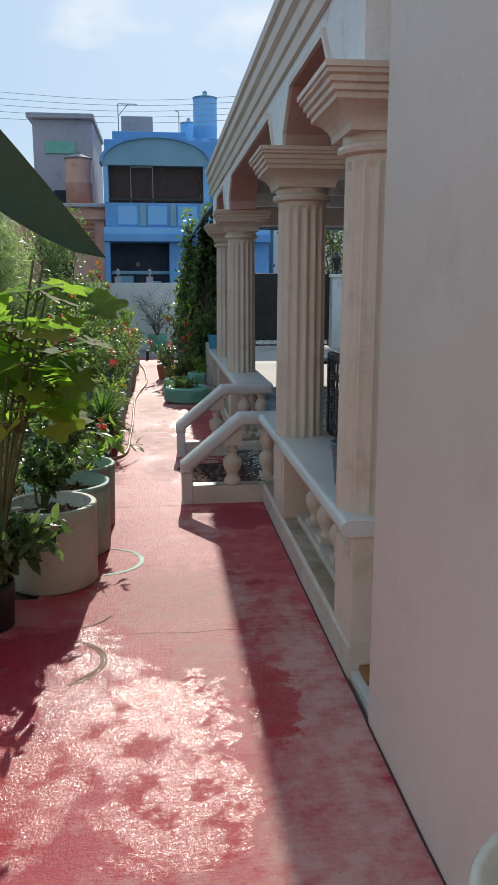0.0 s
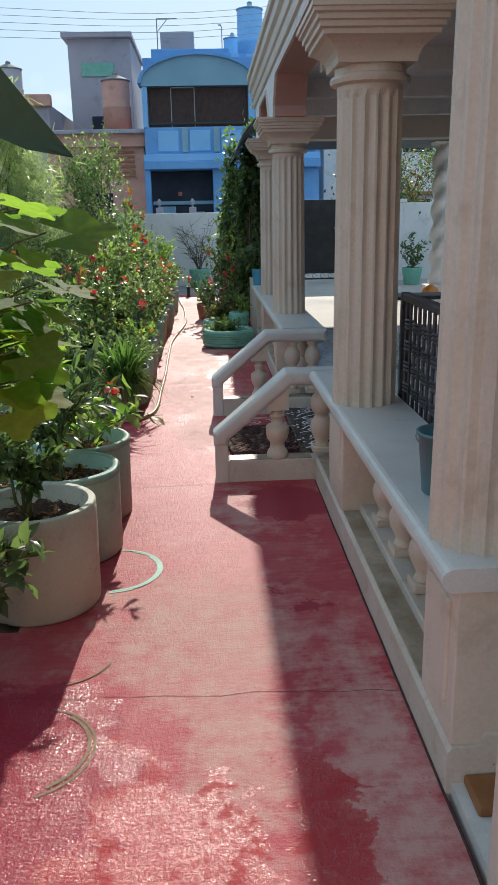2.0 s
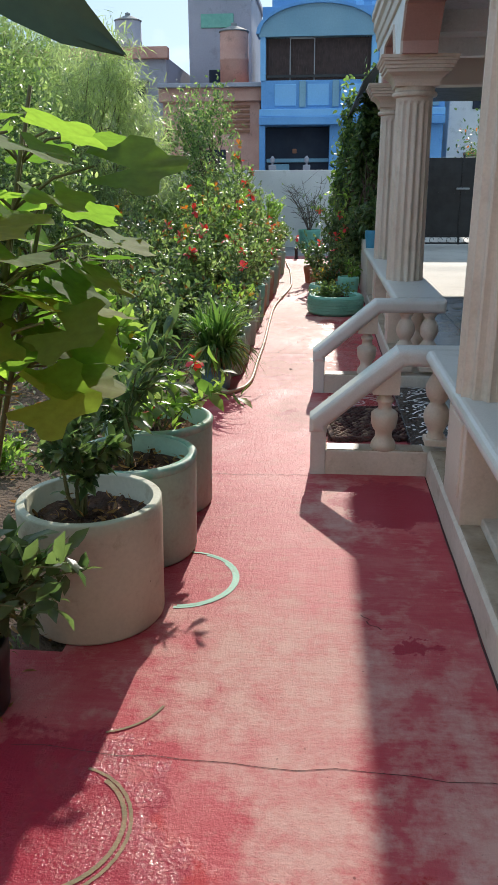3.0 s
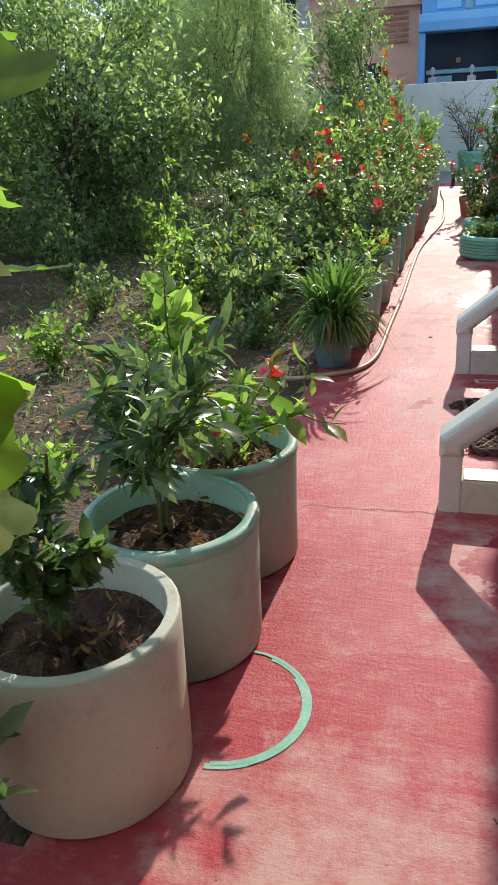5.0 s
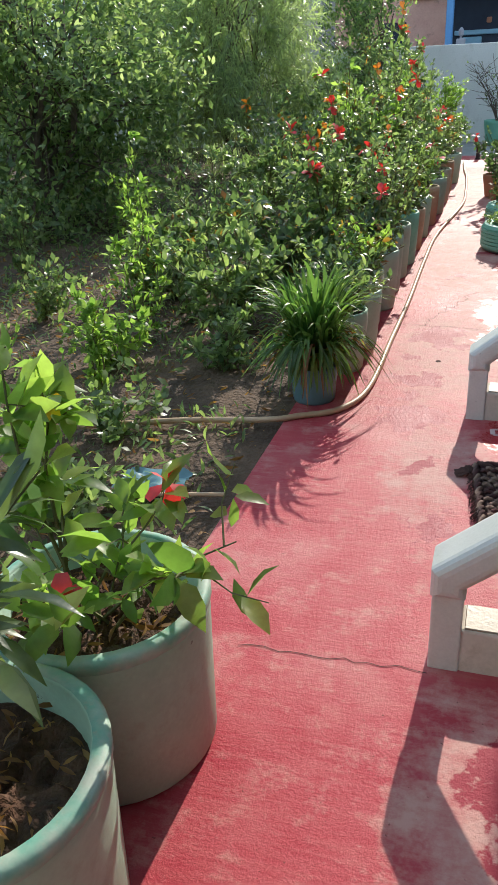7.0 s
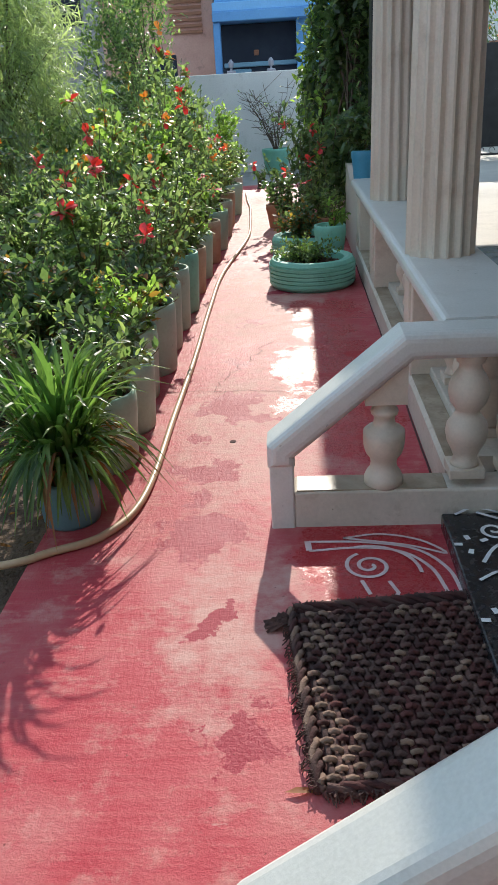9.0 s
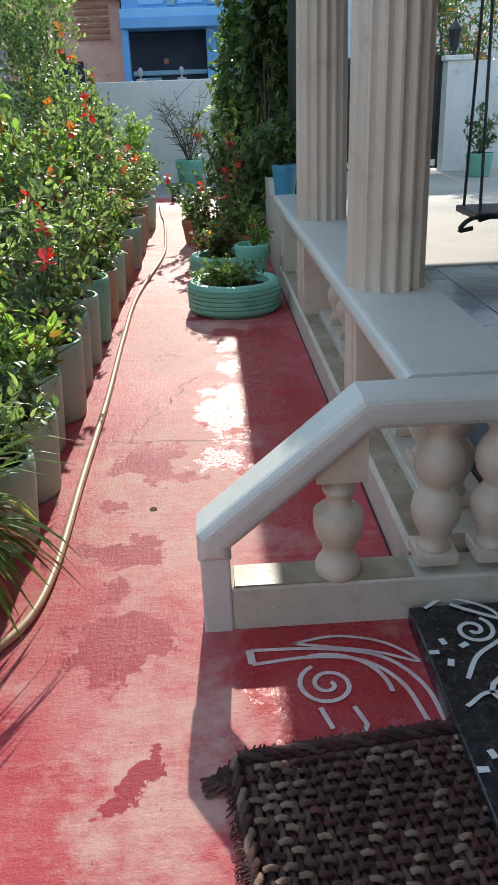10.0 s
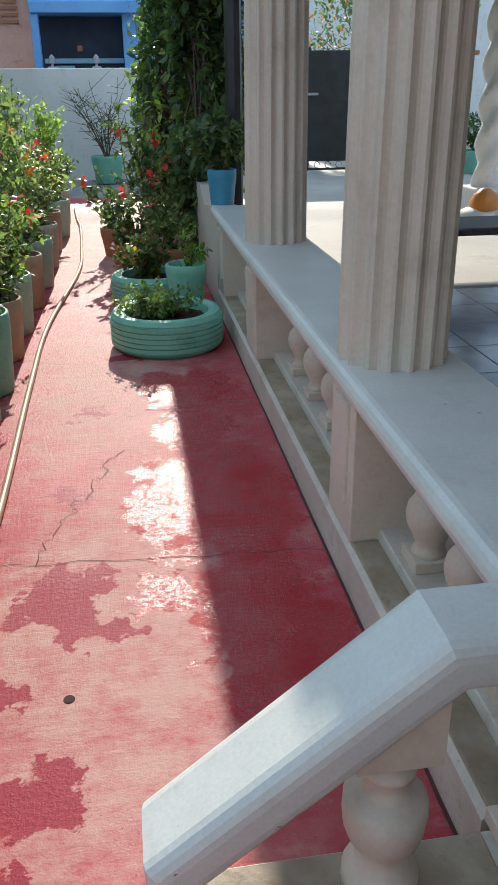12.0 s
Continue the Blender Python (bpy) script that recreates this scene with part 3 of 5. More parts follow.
def stair_rail(y0, y1, label):
    t = thing("stair_rail", label, "railing", 0.15, y0, 0, group="stair rails")
    o = Matrix.Translation((-0.15, -y0, 0))

    def add(name, bm, mat, lab="", smooth=False):
        bm.transform(o)
        return part(name, bm, mat, t, lab, smooth)
    add("base_block", boxed(0.226, 1.03, y0 + 0.006, y1 - 0.006, -0.03, 0.13, bevel=0.008), M_KERB, "dusty cream plaster base")
    add("base_top", boxed(0.235, 0.72, y0 + 0.012, y1 - 0.012, 0.126, 0.1335, bevel=0.002, seg=1), M_STAINED, "sun-bleached stained top of the base")
    add("newel_post", boxed(0.15, 0.228, y0, y1, -0.03, 0.27, bevel=0.006), M_LEDGE)
    bm = bmesh.new()
    prism(bm, [(0.144, 0.22), (0.144, 0.30), (0.565, 0.655), (1.04, 0.655), (1.04, 0.567), (0.60, 0.567), (0.232, 0.255), (0.232, 0.22)], "y", y0 - 0.012, y1 + 0.012)
    bmesh.ops.bevel(bm, geom=[e for e in bm.edges if abs((e.verts[0].co - e.verts[1].co).y) < 0.01], offset=0.03, segments=4, profile=0.5, affect="EDGES")
    add("handrail", bm, M_LEDGE, "smooth pale grey painted handrail")
    bm = bmesh.new()
    ym = (y0 + y1) / 2
    lathe(bm, [(r * 0.9, 0.128 + z * 1.04) for r, z in URN], 28, 0.52, ym)
    for f in bm.faces:
        f.smooth = True
    prism(bm, [(0.455, 0.422), (0.455, 0.47), (0.545, 0.545), (0.585, 0.575), (0.585, 0.422)], "y", ym - 0.052, ym + 0.052)
    add("baluster", bm, M_CREAM)
    for x in (0.78, 0.94):
        ob = part("baluster", BALUSTER, M_CREAM, t)
        ob.location = (x - 0.15, ym - y0, 0.16)
    return t


stair_rail(5.46, 5.585, "pale stair rail with a sloping handrail and turned baluster")
stair_rail(7.075, 7.205, "pale stair rail with a sloping handrail beside the mat")

# porch threshold slab with painted scrolls
slab = thing("threshold_slab", "black granite step slab with white painted scrolls", "step", 0.70, 5.6, 0)
part("slab", boxed(0.0, 0.42, 0.002, 1.465, -0.03, 0.05, bevel=0.006), M_GRANITE, slab)

# ---- boundary ----
tagged(part("wall_boundary", boxed(-9.5, 2.1, 19.8, 20.0, -0.1, 1.62, bevel=0.01), M_WHITE), "white plastered boundary wall", "wall", kind="structure")
tagged(part("wall_side", boxed(-9.7, -9.5, -4, 20, -0.1, 1.9), M_WHITE), "white plastered side boundary wall", "wall", kind="structure")
tagged(part("wall_boundary_court", boxed(4.66, 9.5, 19.8, 20.0, -0.1, 1.75, bevel=0.01), M_WHITE), "white courtyard boundary wall", "wall", kind="structure")
tagged(part("wall_court_side", boxed(9.5, 9.7, 2, 20, -0.1, 2.2), M_WHITE), "white courtyard side wall", "wall", kind="structure")

# ---- planting helpers ----
def leaf_template(kind):
    """Points and triangles of one leaf, 1 long along +y, face up."""
    if kind == "ovate":
        p = [(0, 0, 0), (-0.22, 0.3, 0.05), (0.22, 0.3, 0.05), (0, 0.38, -0.01), (-0.2, 0.65, 0.02), (0.2, 0.65, 0.02), (0, 0.7, -0.04), (0, 1, -0.16)]
        f = [(0, 2, 3), (0, 3, 1), (1, 3, 6), (1, 6, 4), (3, 2, 5), (3, 5, 6), (4, 6, 7), (6, 5, 7)]
    elif kind == "long":
        p = [(0, 0, 0), (-0.11, 0.35, 0.03), (0.11, 0.35, 0.03), (0, 0.4, 0), (-0.1, 0.68, -0.02), (0.1, 0.68, -0.02), (0, 0.7, -0.05), (0, 1, -0.2)]
        f = [(0, 2, 3), (0, 3, 1), (1, 3, 6), (1, 6, 4), (3, 2, 5), (3, 5, 6), (4, 6, 7), (6, 5, 7)]
    elif kind == "needle":
        p = [(-0.03, 0, 0), (0.03, 0, 0), (-0.04, 0.5, 0.02), (0.04, 0.5, 0.02), (0, 1, -0.1)]
        f = [(0, 1, 3), (0, 3, 2), (2, 3, 4)]
    elif kind == "small":
        p = [(0, 0, 0), (-0.28, 0.5, 0.06), (0.28, 0.5, 0.06), (0, 1, -0.06)]
        f = [(0, 2, 1), (1, 2, 3)]
    elif kind == "petal":
        p = [(0, 0, 0), (-0.35, 0.6, 0.1), (0.35, 0.6, 0.1), (-0.2, 1, -0.02), (0.2, 1, -0.02)]
        f = [(0, 2, 1), (1, 2, 4), (1, 4, 3)]
    else:  # lobed
        p, f = [(0, 0.35, -0.04)], []
        for i in range(25):
            a = radians(-150 + 300 * i / 24)
            r = 0.37 + 0.17 * math.cos(a * 3.0 * 0.8) ** 2 * (1 + 0.25 * math.cos(a)) + 0.035 * (i % 2)
            p.append((r * math.sin(a) * 1.05, 0.35 + r * math.cos(a), 0.018 * math.sin(i * 1.7)))
        f = [(0, i + 1, i) for i in range(1, 25)]
    return np.array(p, float), np.array(f, int)


TEMPLATES = {k: leaf_template(k) for k in ("ovate", "long", "needle", "small", "petal", "lobed")}


def leaf_mesh(name, pos, way, size, kind, rng, roll=0.5):
    """One mesh of many leaves: each starts at pos, points along way, and is size long."""
    p, f = TEMPLATES[kind]
    pos, way, size = np.asarray(pos, float), np.asarray(way, float), np.asarray(size, float)
    n = len(pos)
    way = way / np.linalg.norm(way, axis=1, keepdims=True).clip(1e-6)
    up = np.array([0, 0, 1.0]) + rng.normal(0, roll, (n, 3))
    side = np.cross(way, up)
    side /= np.linalg.norm(side, axis=1, keepdims=True).clip(1e-6)
    nor = np.cross(side, way)
    v = (p[None, :, 0, None] * side[:, None] + p[None, :, 1, None] * way[:, None] + p[None, :, 2, None] * nor[:, None]) * size[:, None, None] + pos[:, None]
    faces = (f[None] + (np.arange(n) * len(p))[:, None, None]).reshape(-1, 3)
    me = bpy.data.meshes.new(name)
    me.from_pydata(v.reshape(-1, 3).tolist(), [], faces.tolist())
    me.polygons.foreach_set("use_smooth", np.ones(len(faces), bool))
    me.update()
    return me


def flower_mesh(name, centres, size, rng, petals=5):
    pos, way = [], []
    for c in centres:
        ax = rng.normal(0, 0.6, 3) + (0.2, -0.8, 0.5)
        ax /= np.linalg.norm(ax)
        u = np.cross(ax, (0.3, 0.2, 1))
        u /= np.linalg.norm(u)
        w = np.cross(ax, u)
        for k in range(petals):
            a = 2 * math.pi * k / petals + rng.random()
            pos.append(c)
            way.append(u * math.cos(a) + w * math.sin(a) + ax * 0.35)
    return leaf_mesh(name, pos, way, np.full(len(pos), size) * rng.uniform(0.8, 1.15, len(pos)), "petal", rng, 0.2)


def plant(name, label, category, x, y, z, height, spread, stems, leaves, leaf, kind, mat, seed, lean=(0, 0), flowers=None, low=0.2,
          stem_r=0.006, stem_mat=None, group="", droop=0.0, extra=None, twigs=4):
    """Stems that fork into twigs, with leaves along them. flowers: (material, number, size, label)."""
    rng = np.random.default_rng(seed)
    t = thing(name, label, category, x, y, z, group)
    bm = bmesh.new()
    seg = []
    for s in range(stems):
        a = rng.uniform(0, 2 * math.pi)
        k = spread * math.sqrt(rng.uniform(0.02, 1))
        h = height * rng.uniform(0.6, 1.0) * (1 - 0.35 * (k / spread) ** 2)
        tip = np.array([k * math.cos(a) + lean[0] * h, k * math.sin(a) + lean[1] * h, h])
        mid = tip * (0.35, 0.35, 0.55) + rng.normal(0, 0.04 * height, 3) * (1, 1, 0.3)
        base = np.array([rng.normal(0, 0.02 * spread + 0.006), rng.normal(0, 0.02 * spread + 0.006), 0])
        pts = [base, base * 0.5 + mid * 0.5 + rng.normal(0, 0.01, 3), mid, (mid + tip) / 2 + rng.normal(0, 0.02 * height, 3), tip]
        tube(bm, pts, stem_r, 5, 0.35)
        for i in range(4):
            seg.append((pts[i], pts[i + 1], (i + 1) / 4))
        for _ in range(twigs):
            u = rng.uniform(low, 0.95)
            i = min(3, int(u * 4))
            o = pts[i] + (pts[i + 1] - pts[i]) * (u * 4 - i)
            b = rng.uniform(0, 2 * math.pi)
            ln = spread * rng.uniform(0.25, 0.6)
            e = o + np.array([ln * math.cos(b), ln * math.sin(b), ln * rng.uniform(-0.1, 0.9)])
            tube(bm, [o, (o + e) / 2 + rng.normal(0, 0.012, 3), e], stem_r * 0.5, 4, 0.5)
            seg.append((o, e, 1.0))
            seg.append((o, e, 1.0))
    part("stem", bm, stem_mat or M_STEM, t)
    use = [s for s in seg if s[2] > low]
    pick = rng.integers(0, len(use), leaves)
    pos = np.empty((leaves, 3))
    way = np.empty((leaves, 3))
    for n, i in enumerate(pick):
        a, b, _ = use[i]
        u = rng.random() ** 0.7
        pos[n] = a + (b - a) * u
        d = (b - a) / max(1e-6, np.linalg.norm(b - a))
        r = rng.normal(0, 1, 3)
        way[n] = d * 0.5 + r * 0.75 + (0, 0, 0.15 - droop)
    pos += rng.normal(0, 0.012 * spread + 0.004, pos.shape)
    sz = leaf * rng.uniform(0.55, 1.2, leaves)
    part("leaves", leaf_mesh("leaves", pos, way, sz, kind, rng), mat, t)
    if extra:
        m2, share, lab = extra
        n2 = int(leaves * share)
        j = rng.integers(0, leaves, n2)
        part("leaves", leaf_mesh("leaves", pos[j] + rng.normal(0, 0.01, (n2, 3)), way[j] + rng.normal(0, 0.5, (n2, 3)), sz[j] * 0.95, kind, rng), m2, t, lab)
    if flowers:
        for m2, num, fs, lab in flowers:
            high = np.argsort(-(pos[:, 2] + rng.normal(0, 0.35 * height, leaves)) - np.hypot(pos[:, 0], pos[:, 1]) * 0.6)[: num * 3]
            for c in rng.choice(high, num, replace=False):
                part("flower", flower_mesh("flower", [pos[c] + (0, 0, 0.02)], fs, rng), m2, t, lab)
    return t


def soil_disc(r, seed, bumps=0.02):
    rng = np.random.default_rng(seed)
    bm = bmesh.new()
    rings = [[bm.verts.new((0, 0, 0.01))]]
    for k in range(1, 9):
        n = 30
        rings.append([bm.verts.new((r * k / 8 * math.cos(2 * math.pi * i / n), r * k / 8 * math.sin(2 * math.pi * i / n), rng.normal(0, bumps) * (1 - (k / 8) ** 6))) for i in range(n)])
    for i in range(30):
        bm.faces.new((rings[0][0], rings[1][i], rings[1][(i + 1) % 30]))
    for a, b in zip(rings[1:], rings[2:]):
        for i in range(30):
            bm.faces.new((a[i], b[i], b[(i + 1) % 30], a[(i + 1) % 30]))
    return bm


def pot(name, label, x, y, r, h, mat, seed, rim=0.018, foot=0.9, rim_mat=None, soil=0.82, group="", z=0.0, seg=40, wob=0.0, litter=0):
    """A thick-walled round pot with its soil."""
    t = thing(name, label, "plant pot", x, y, z, group)
    bm = bmesh.new()
    lathe(bm, [(r * foot * 0.96, 0), (r * foot, 0.012), (r * (foot + 1) / 2, h * 0.5), (r, h - 0.05), (r, h - 0.006), (r - 0.006, h), (r - rim, h), (r - rim - 0.004, h - 0.006), (r - rim - 0.012, h * soil - 0.03)], seg, wobble=wob)
    part("body", bm, mat, t, smooth=False)
    for p in t.children[0].data.polygons:
        p.use_smooth = abs(p.normal.z) < 0.8
    if rim_mat:
        bm = bmesh.new()
        lathe(bm, [(r + 0.001, h - 0.028), (r + 0.004, h - 0.022), (r + 0.004, h - 0.004), (r - 0.004, h + 0.004), (r - rim, h + 0.004), (r - rim - 0.003, h - 0.03)], seg, wobble=wob, cap=False)
        part("rim", bm, rim_mat, t, "worn mint-green painted rim", smooth=True)
    part("soil", soil_disc(r - rim - 0.004, seed), M_CLOD, t, "dark crumbly soil with dry litter", smooth=True).location = (0, 0, h * soil)
    if litter:
        rng = np.random.default_rng(seed)
        a, q = rng.uniform(0, 6.28, litter), (r - 0.05) * np.sqrt(rng.random(litter))
        pos = np.stack([q * np.cos(a), q * np.sin(a), h * soil + rng.uniform(0.0, 0.03, litter)], 1)
        tagged(part("litter", leaf_mesh("litter", pos, rng.normal(0, 1, (litter, 3)) * (1, 1, 0.35), rng.uniform(0.02, 0.06, litter), "long", rng, 1.0), L_DRY, t, "dry brown leaf litter"), kind="stuff")
    return t


# ---- far buildings ----
def far_box(name, mat, t, x0, x1, y0, y1, z0, z1, bevel=0.02, lab=""):
    return part(name, boxed(x0 - t.location.x, x1 - t.location.x, y0 - t.location.y, y1 - t.location.y, z0, z1, bevel=bevel, seg=1), mat, t, lab)


def blue_house():
    t = thing("house", "two-storey bright blue street house with a barrel-arched balcony", "house", 0, 30, -0.57)
    far_box("wall", M_BLUE, t, -1.9, 4.2, 31.0, 38, 0, 7.45)
    far_box("wall", M_BLUE, t, 0.42, 4.2, 30.3, 31.2, 0, 3.75, lab="blue ground-floor wall")
    # A near-black sheet paints the entrance shade in front of the blue wall.
    far_box("recess", M_DARK, t, -1.85, 0.45, 30.9, 31.05, 0, 3.7, lab="dark sheet painted as the entrance shade")
    far_box("canopy", M_BLUE, t, -1.95, 4.2, 29.9, 31.1, 3.72, 3.98)
    far_box("canopy", M_BLUEPALE, t, -1.95, 4.2, 30.0, 31.1, 3.98, 4.22)
    far_box("parapet", M_BLUE, t, -1.9, 4.2, 30.25, 30.45, 4.2, 5.12)
    for i in range(5):
        far_box("panel", M_BLUEPALE, t, -1.45 + i * 1.1, -0.72 + i * 1.1, 30.2, 30.26, 4.32, 5.0)
        far_box("pilaster", M_BLUEGREY, t, -0.62 + i * 1.1, -0.4 + i * 1.1, 30.17, 30.26, 4.28, 5.1)
    # This sheet paints in the shade behind the balcony bars.
    far_box("recess", M_GRILLE, t, -1.75, 1.72, 30.55, 30.62, 5.1, 6.42, lab="dark sheet painted as the shade behind the balcony grille")
    for i in range(40):
        x = -1.72 + i * 3.4 / 39
        far_box("bar", M_GRILLE, t, x, x + 0.022, 30.3, 30.33, 5.12, 6.4, bevel=0)
    for x in (-0.95, -0.15):
        far_box("bar", M_ROPE, t, x, x + 0.03, 30.27, 30.3, 5.12, 6.42, bevel=0, lab="pale gate frame bar")
    far_box("bar", M_ROPE, t, -0.95, -0.12, 30.27, 30.3, 6.36, 6.4, bevel=0, lab="pale gate frame bar")
    far_box("bar", M_BLACK, t, -1.75, 1.72, 30.24, 30.3, 5.2, 5.28, bevel=0)
    far_box("post", M_BLUEPALE, t, -1.92, -1.74, 30.2, 31, 5.1, 6.45)
    far_box("post", M_BLUEPALE, t, 1.72, 1.95, 30.2, 31, 5.1, 6.45)
    arc = [(-1.95, 6.42)] + [(1.95 * math.cos(math.pi - math.pi * i / 16), 6.5 + 0.88 * math.sin(math.pi * i / 16)) for i in range(17)] + [(1.95, 6.42)]
    bm = bmesh.new()
    prism(bm, arc, "y", 0.15, 1.1)
    part("arch", bm, M_BLUEGREY, t, "blue-grey barrel-vault front")
    rim = [(2.05 * math.cos(math.pi - math.pi * i / 16), 6.5 + 0.95 * math.sin(math.pi * i / 16)) for i in range(17)]
    inner = [(1.93 * math.cos(math.pi * i / 16), 6.5 + 0.87 * math.sin(math.pi * i / 16)) for i in range(17)]
    bm = bmesh.new()
    prism(bm, rim + inner, "y", 0.05, 1.2)
    part("arch_rim", bm, M_BLUE, t)
    far_box("roof_room", M_BLUE, t, -1.7, 1.2, 33, 37, 7.4, 8.1)
    far_box("roof_room", M_GREYHOUSE, t, -1.35, -0.1, 33.4, 37, 8.1, 8.75, lab="grey stair head room")
    for i in range(9):
        far_box("awning_strip", (M_BLUE, M_BLUEPALE)[i % 2], t, 0.95 + i * 0.27, 1.22 + i * 0.27, 31.8, 33, 7.42, 7.72 - 0.01 * i, bevel=0)
    far_box("pillar", M_GREYHOUSE, t, -0.45, -0.2, 29.6, 29.85, 0, 2.45, lab="grey gate pillar")
    far_box("pillar", M_GREYHOUSE, t, -1.6, -1.35, 29.6, 29.85, 0, 2.45, lab="grey gate pillar")
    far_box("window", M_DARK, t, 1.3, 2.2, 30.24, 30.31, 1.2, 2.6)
    far_box("column", M_BLUE, t, -1.95, -1.75, 30.0, 30.3, 0, 3.72, lab="blue porch column")
    far_box("inner_window", M_BLUEGREY, t, -1.5, -0.95, 30.84, 30.92, 1.0, 2.5, lab="dim blue-grey shutter")
    far_box("inner_door", M_BLUEGREY, t, -0.35, 0.1, 30.84, 30.92, 0.2, 2.3, lab="dim blue-grey door")
    far_box("lintel", M_BLUEGREY, t, -1.75, 0.42, 30.8, 30.92, 2.55, 2.68)
    for x in (-0.325, -1.475):
        bm = bmesh.new()
        lathe(bm, [(0.04, 2.45), (0.03, 2.5), (0.07, 2.54), (0.08, 2.66), (0.02, 2.74)], 8, x, -0.28)
        part("lantern", bm, M_GREYHOUSE, t, "pale gate lantern")
    far_box("window_sign", M_TERRA, t, -0.85, -0.7, 30.84, 30.9, 2.85, 3.0, lab="small lit orange plaque")
    return t


def water_tank(x, y, z, r, h, mat, label, lid_mat):
    t = thing("water_tank", label, "water tank", x, y, z - 0.57)
    bm = bmesh.new()
    lathe(bm, [(r, 0), (r, h * 0.47), (r * 1.03, h * 0.48), (r * 1.03, h * 0.52), (r, h * 0.53), (r, h * 0.97), (r * 0.97, h)], 28)
    part("body", bm, mat, t, smooth=True)
    bm = bmesh.new()
    lathe(bm, [(r * 1.06, h), (r * 1.06, h + 0.03), (r * 0.35, h + 0.2 * r + 0.08), (r * 0.2, h + 0.2 * r + 0.1), (r * 0.2, h + 0.35 * r + 0.1), (r * 0.08, h + 0.38 * r + 0.12)], 28)
    part("lid", bm, lid_mat, t)
    return t


blue_house()
water_tank(2.06, 34.5, 7.45, 0.49, 2.25, M_BLUEPALE, "pale blue cylindrical roof water tank", M_BLUEGREY)
water_tank(1.42, 35.8, 7.45, 0.35, 1.5, M_BLUEPALE, "smaller pale blue roof water tank", M_BLUEGREY)
pink = thing("house", "faded pink house with a small roof terrace", "house", -3.2, 31, -0.57)
far_box("wall", M_PINKHOUSE, pink, -5.4, -1.98, 31, 37, 0, 4.6)
far_box("parapet", M_PINKHOUSE, pink, -5.5, -1.92, 30.8, 31.2, 4.55, 5.05)
far_box("slab", M_GREYHOUSE, pink, -5.5, -1.9, 30.6, 31.0, 4.98, 5.12)
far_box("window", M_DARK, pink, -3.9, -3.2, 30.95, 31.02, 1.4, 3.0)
for i in range(6):
    far_box("lattice_bar", M_TERRA, pink, -3.3, -2.35, 30.93, 30.99, 3.55 + i * 0.16, 3.63 + i * 0.16, bevel=0)
water_tank(-2.95, 31.8, 5.08, 0.5, 1.75, M_PINKHOUSE, "faded pink cylindrical water tank", M_GREY)
grey = thing("house", "grey three-storey house with a flat roof", "house", -3.6, 36, -0.6)
far_box("wall", M_GREYHOUSE, grey, -5.2, -2.7, 36, 42, 0, 9.1)
far_box("slab", M_GREYHOUSE, grey, -5.4, -2.6, 35.7, 42, 9.1, 9.3)
far_box("window", M_MINT, grey, -4.7, -3.4, 35.93, 36.02, 7.7, 8.2, lab="green shaded window strip")
far_box("window", M_DARK, grey, -4.4, -3.5, 35.93, 36.02, 5.3, 6.2)
side = thing("house", "weathered grey-brown house behind the trees", "house", -9, 33, -0.57)
far_box("wall", M_GREYHOUSE, side, -12.5, -5.6, 33, 41, 0, 6.3)
far_box("parapet", M_PINKHOUSE, side, -12.6, -5.5, 32.8, 33.2, 6.2, 6.6)
for x in (-11.5, -9.4, -7.3):
    far_box("window", M_DARK, side, x, x + 0.9, 32.93, 33.02, 4.1, 5.3)
    far_box("sunshade", M_GREY, side, x - 0.15, x + 1.05, 32.5, 33.0, 5.4, 5.5)
water_tank(-7.4, 35, 6.3, 0.5, 1.5, M_GREYHOUSE, "grey roof water tank", M_GREY)
right = thing("house", "pale house across the street", "house", 9, 32, -0.57)
far_box("wall", M_WHITE, right, 4.6, 14, 32, 40, 0, 6.8)
for x in (5.4, 7.6, 9.8):
    far_box("window", M_DARK, right, x, x + 1.1, 31.93, 32.02, 1.2, 2.6)
    far_box("window", M_DARK, right, x, x + 1.1, 31.93, 32.02, 4.3, 5.6)
    far_box("sunshade", M_TERRA, right, x - 0.2, x + 1.3, 31.4, 32.0, 2.75, 2.87)
cab = thing("cables", "thin overhead street cables", "cable", 0, 29, 5.6)
for k in range(5):
    z = 1.6 + 0.28 * k
    part("cable", tube(bmesh.new(), smooth_path([(-16, 0.3 * k, z + 0.5), (-7, 0.3 * k, z), (0, 0.3 * k, z - 0.1 - 0.03 * k), (8, 0.3 * k, z + 0.5)], 6), 0.007, 4), M_ROPE, cab)
ant = thing("antenna", "thin metal pole with a cross arm on the roof", "antenna", -1.45, 33.2, 7.53)
part("pole", tube(bmesh.new(), [(0, 0, 0), (0, 0, 1.05)], 0.02, 6), M_GREY, ant)
part("arm", tube(bmesh.new(), [(0, 0, 1.05), (0.75, 0, 1.05)], 0.018, 6), M_GREY, ant)
part("brace", tube(bmesh.new(), [(0, 0, 0.6), (0.4, 0, 1.05)], 0.014, 6), M_GREY, ant)
sl = thing("street_lamp", "thin street lamp pole with a small head", "street lamp", 0.95, 33.6, 7.52)
part("pole", tube(bmesh.new(), [(0, 0, 0), (0, 0, 0.85), (-0.06, 0, 0.93)], 0.02, 6), M_ROPE, sl)
part("head", boxed(-0.14, -0.02, -0.04, 0.04, 0.9, 0.96, bevel=0.01), M_WHITE, sl)

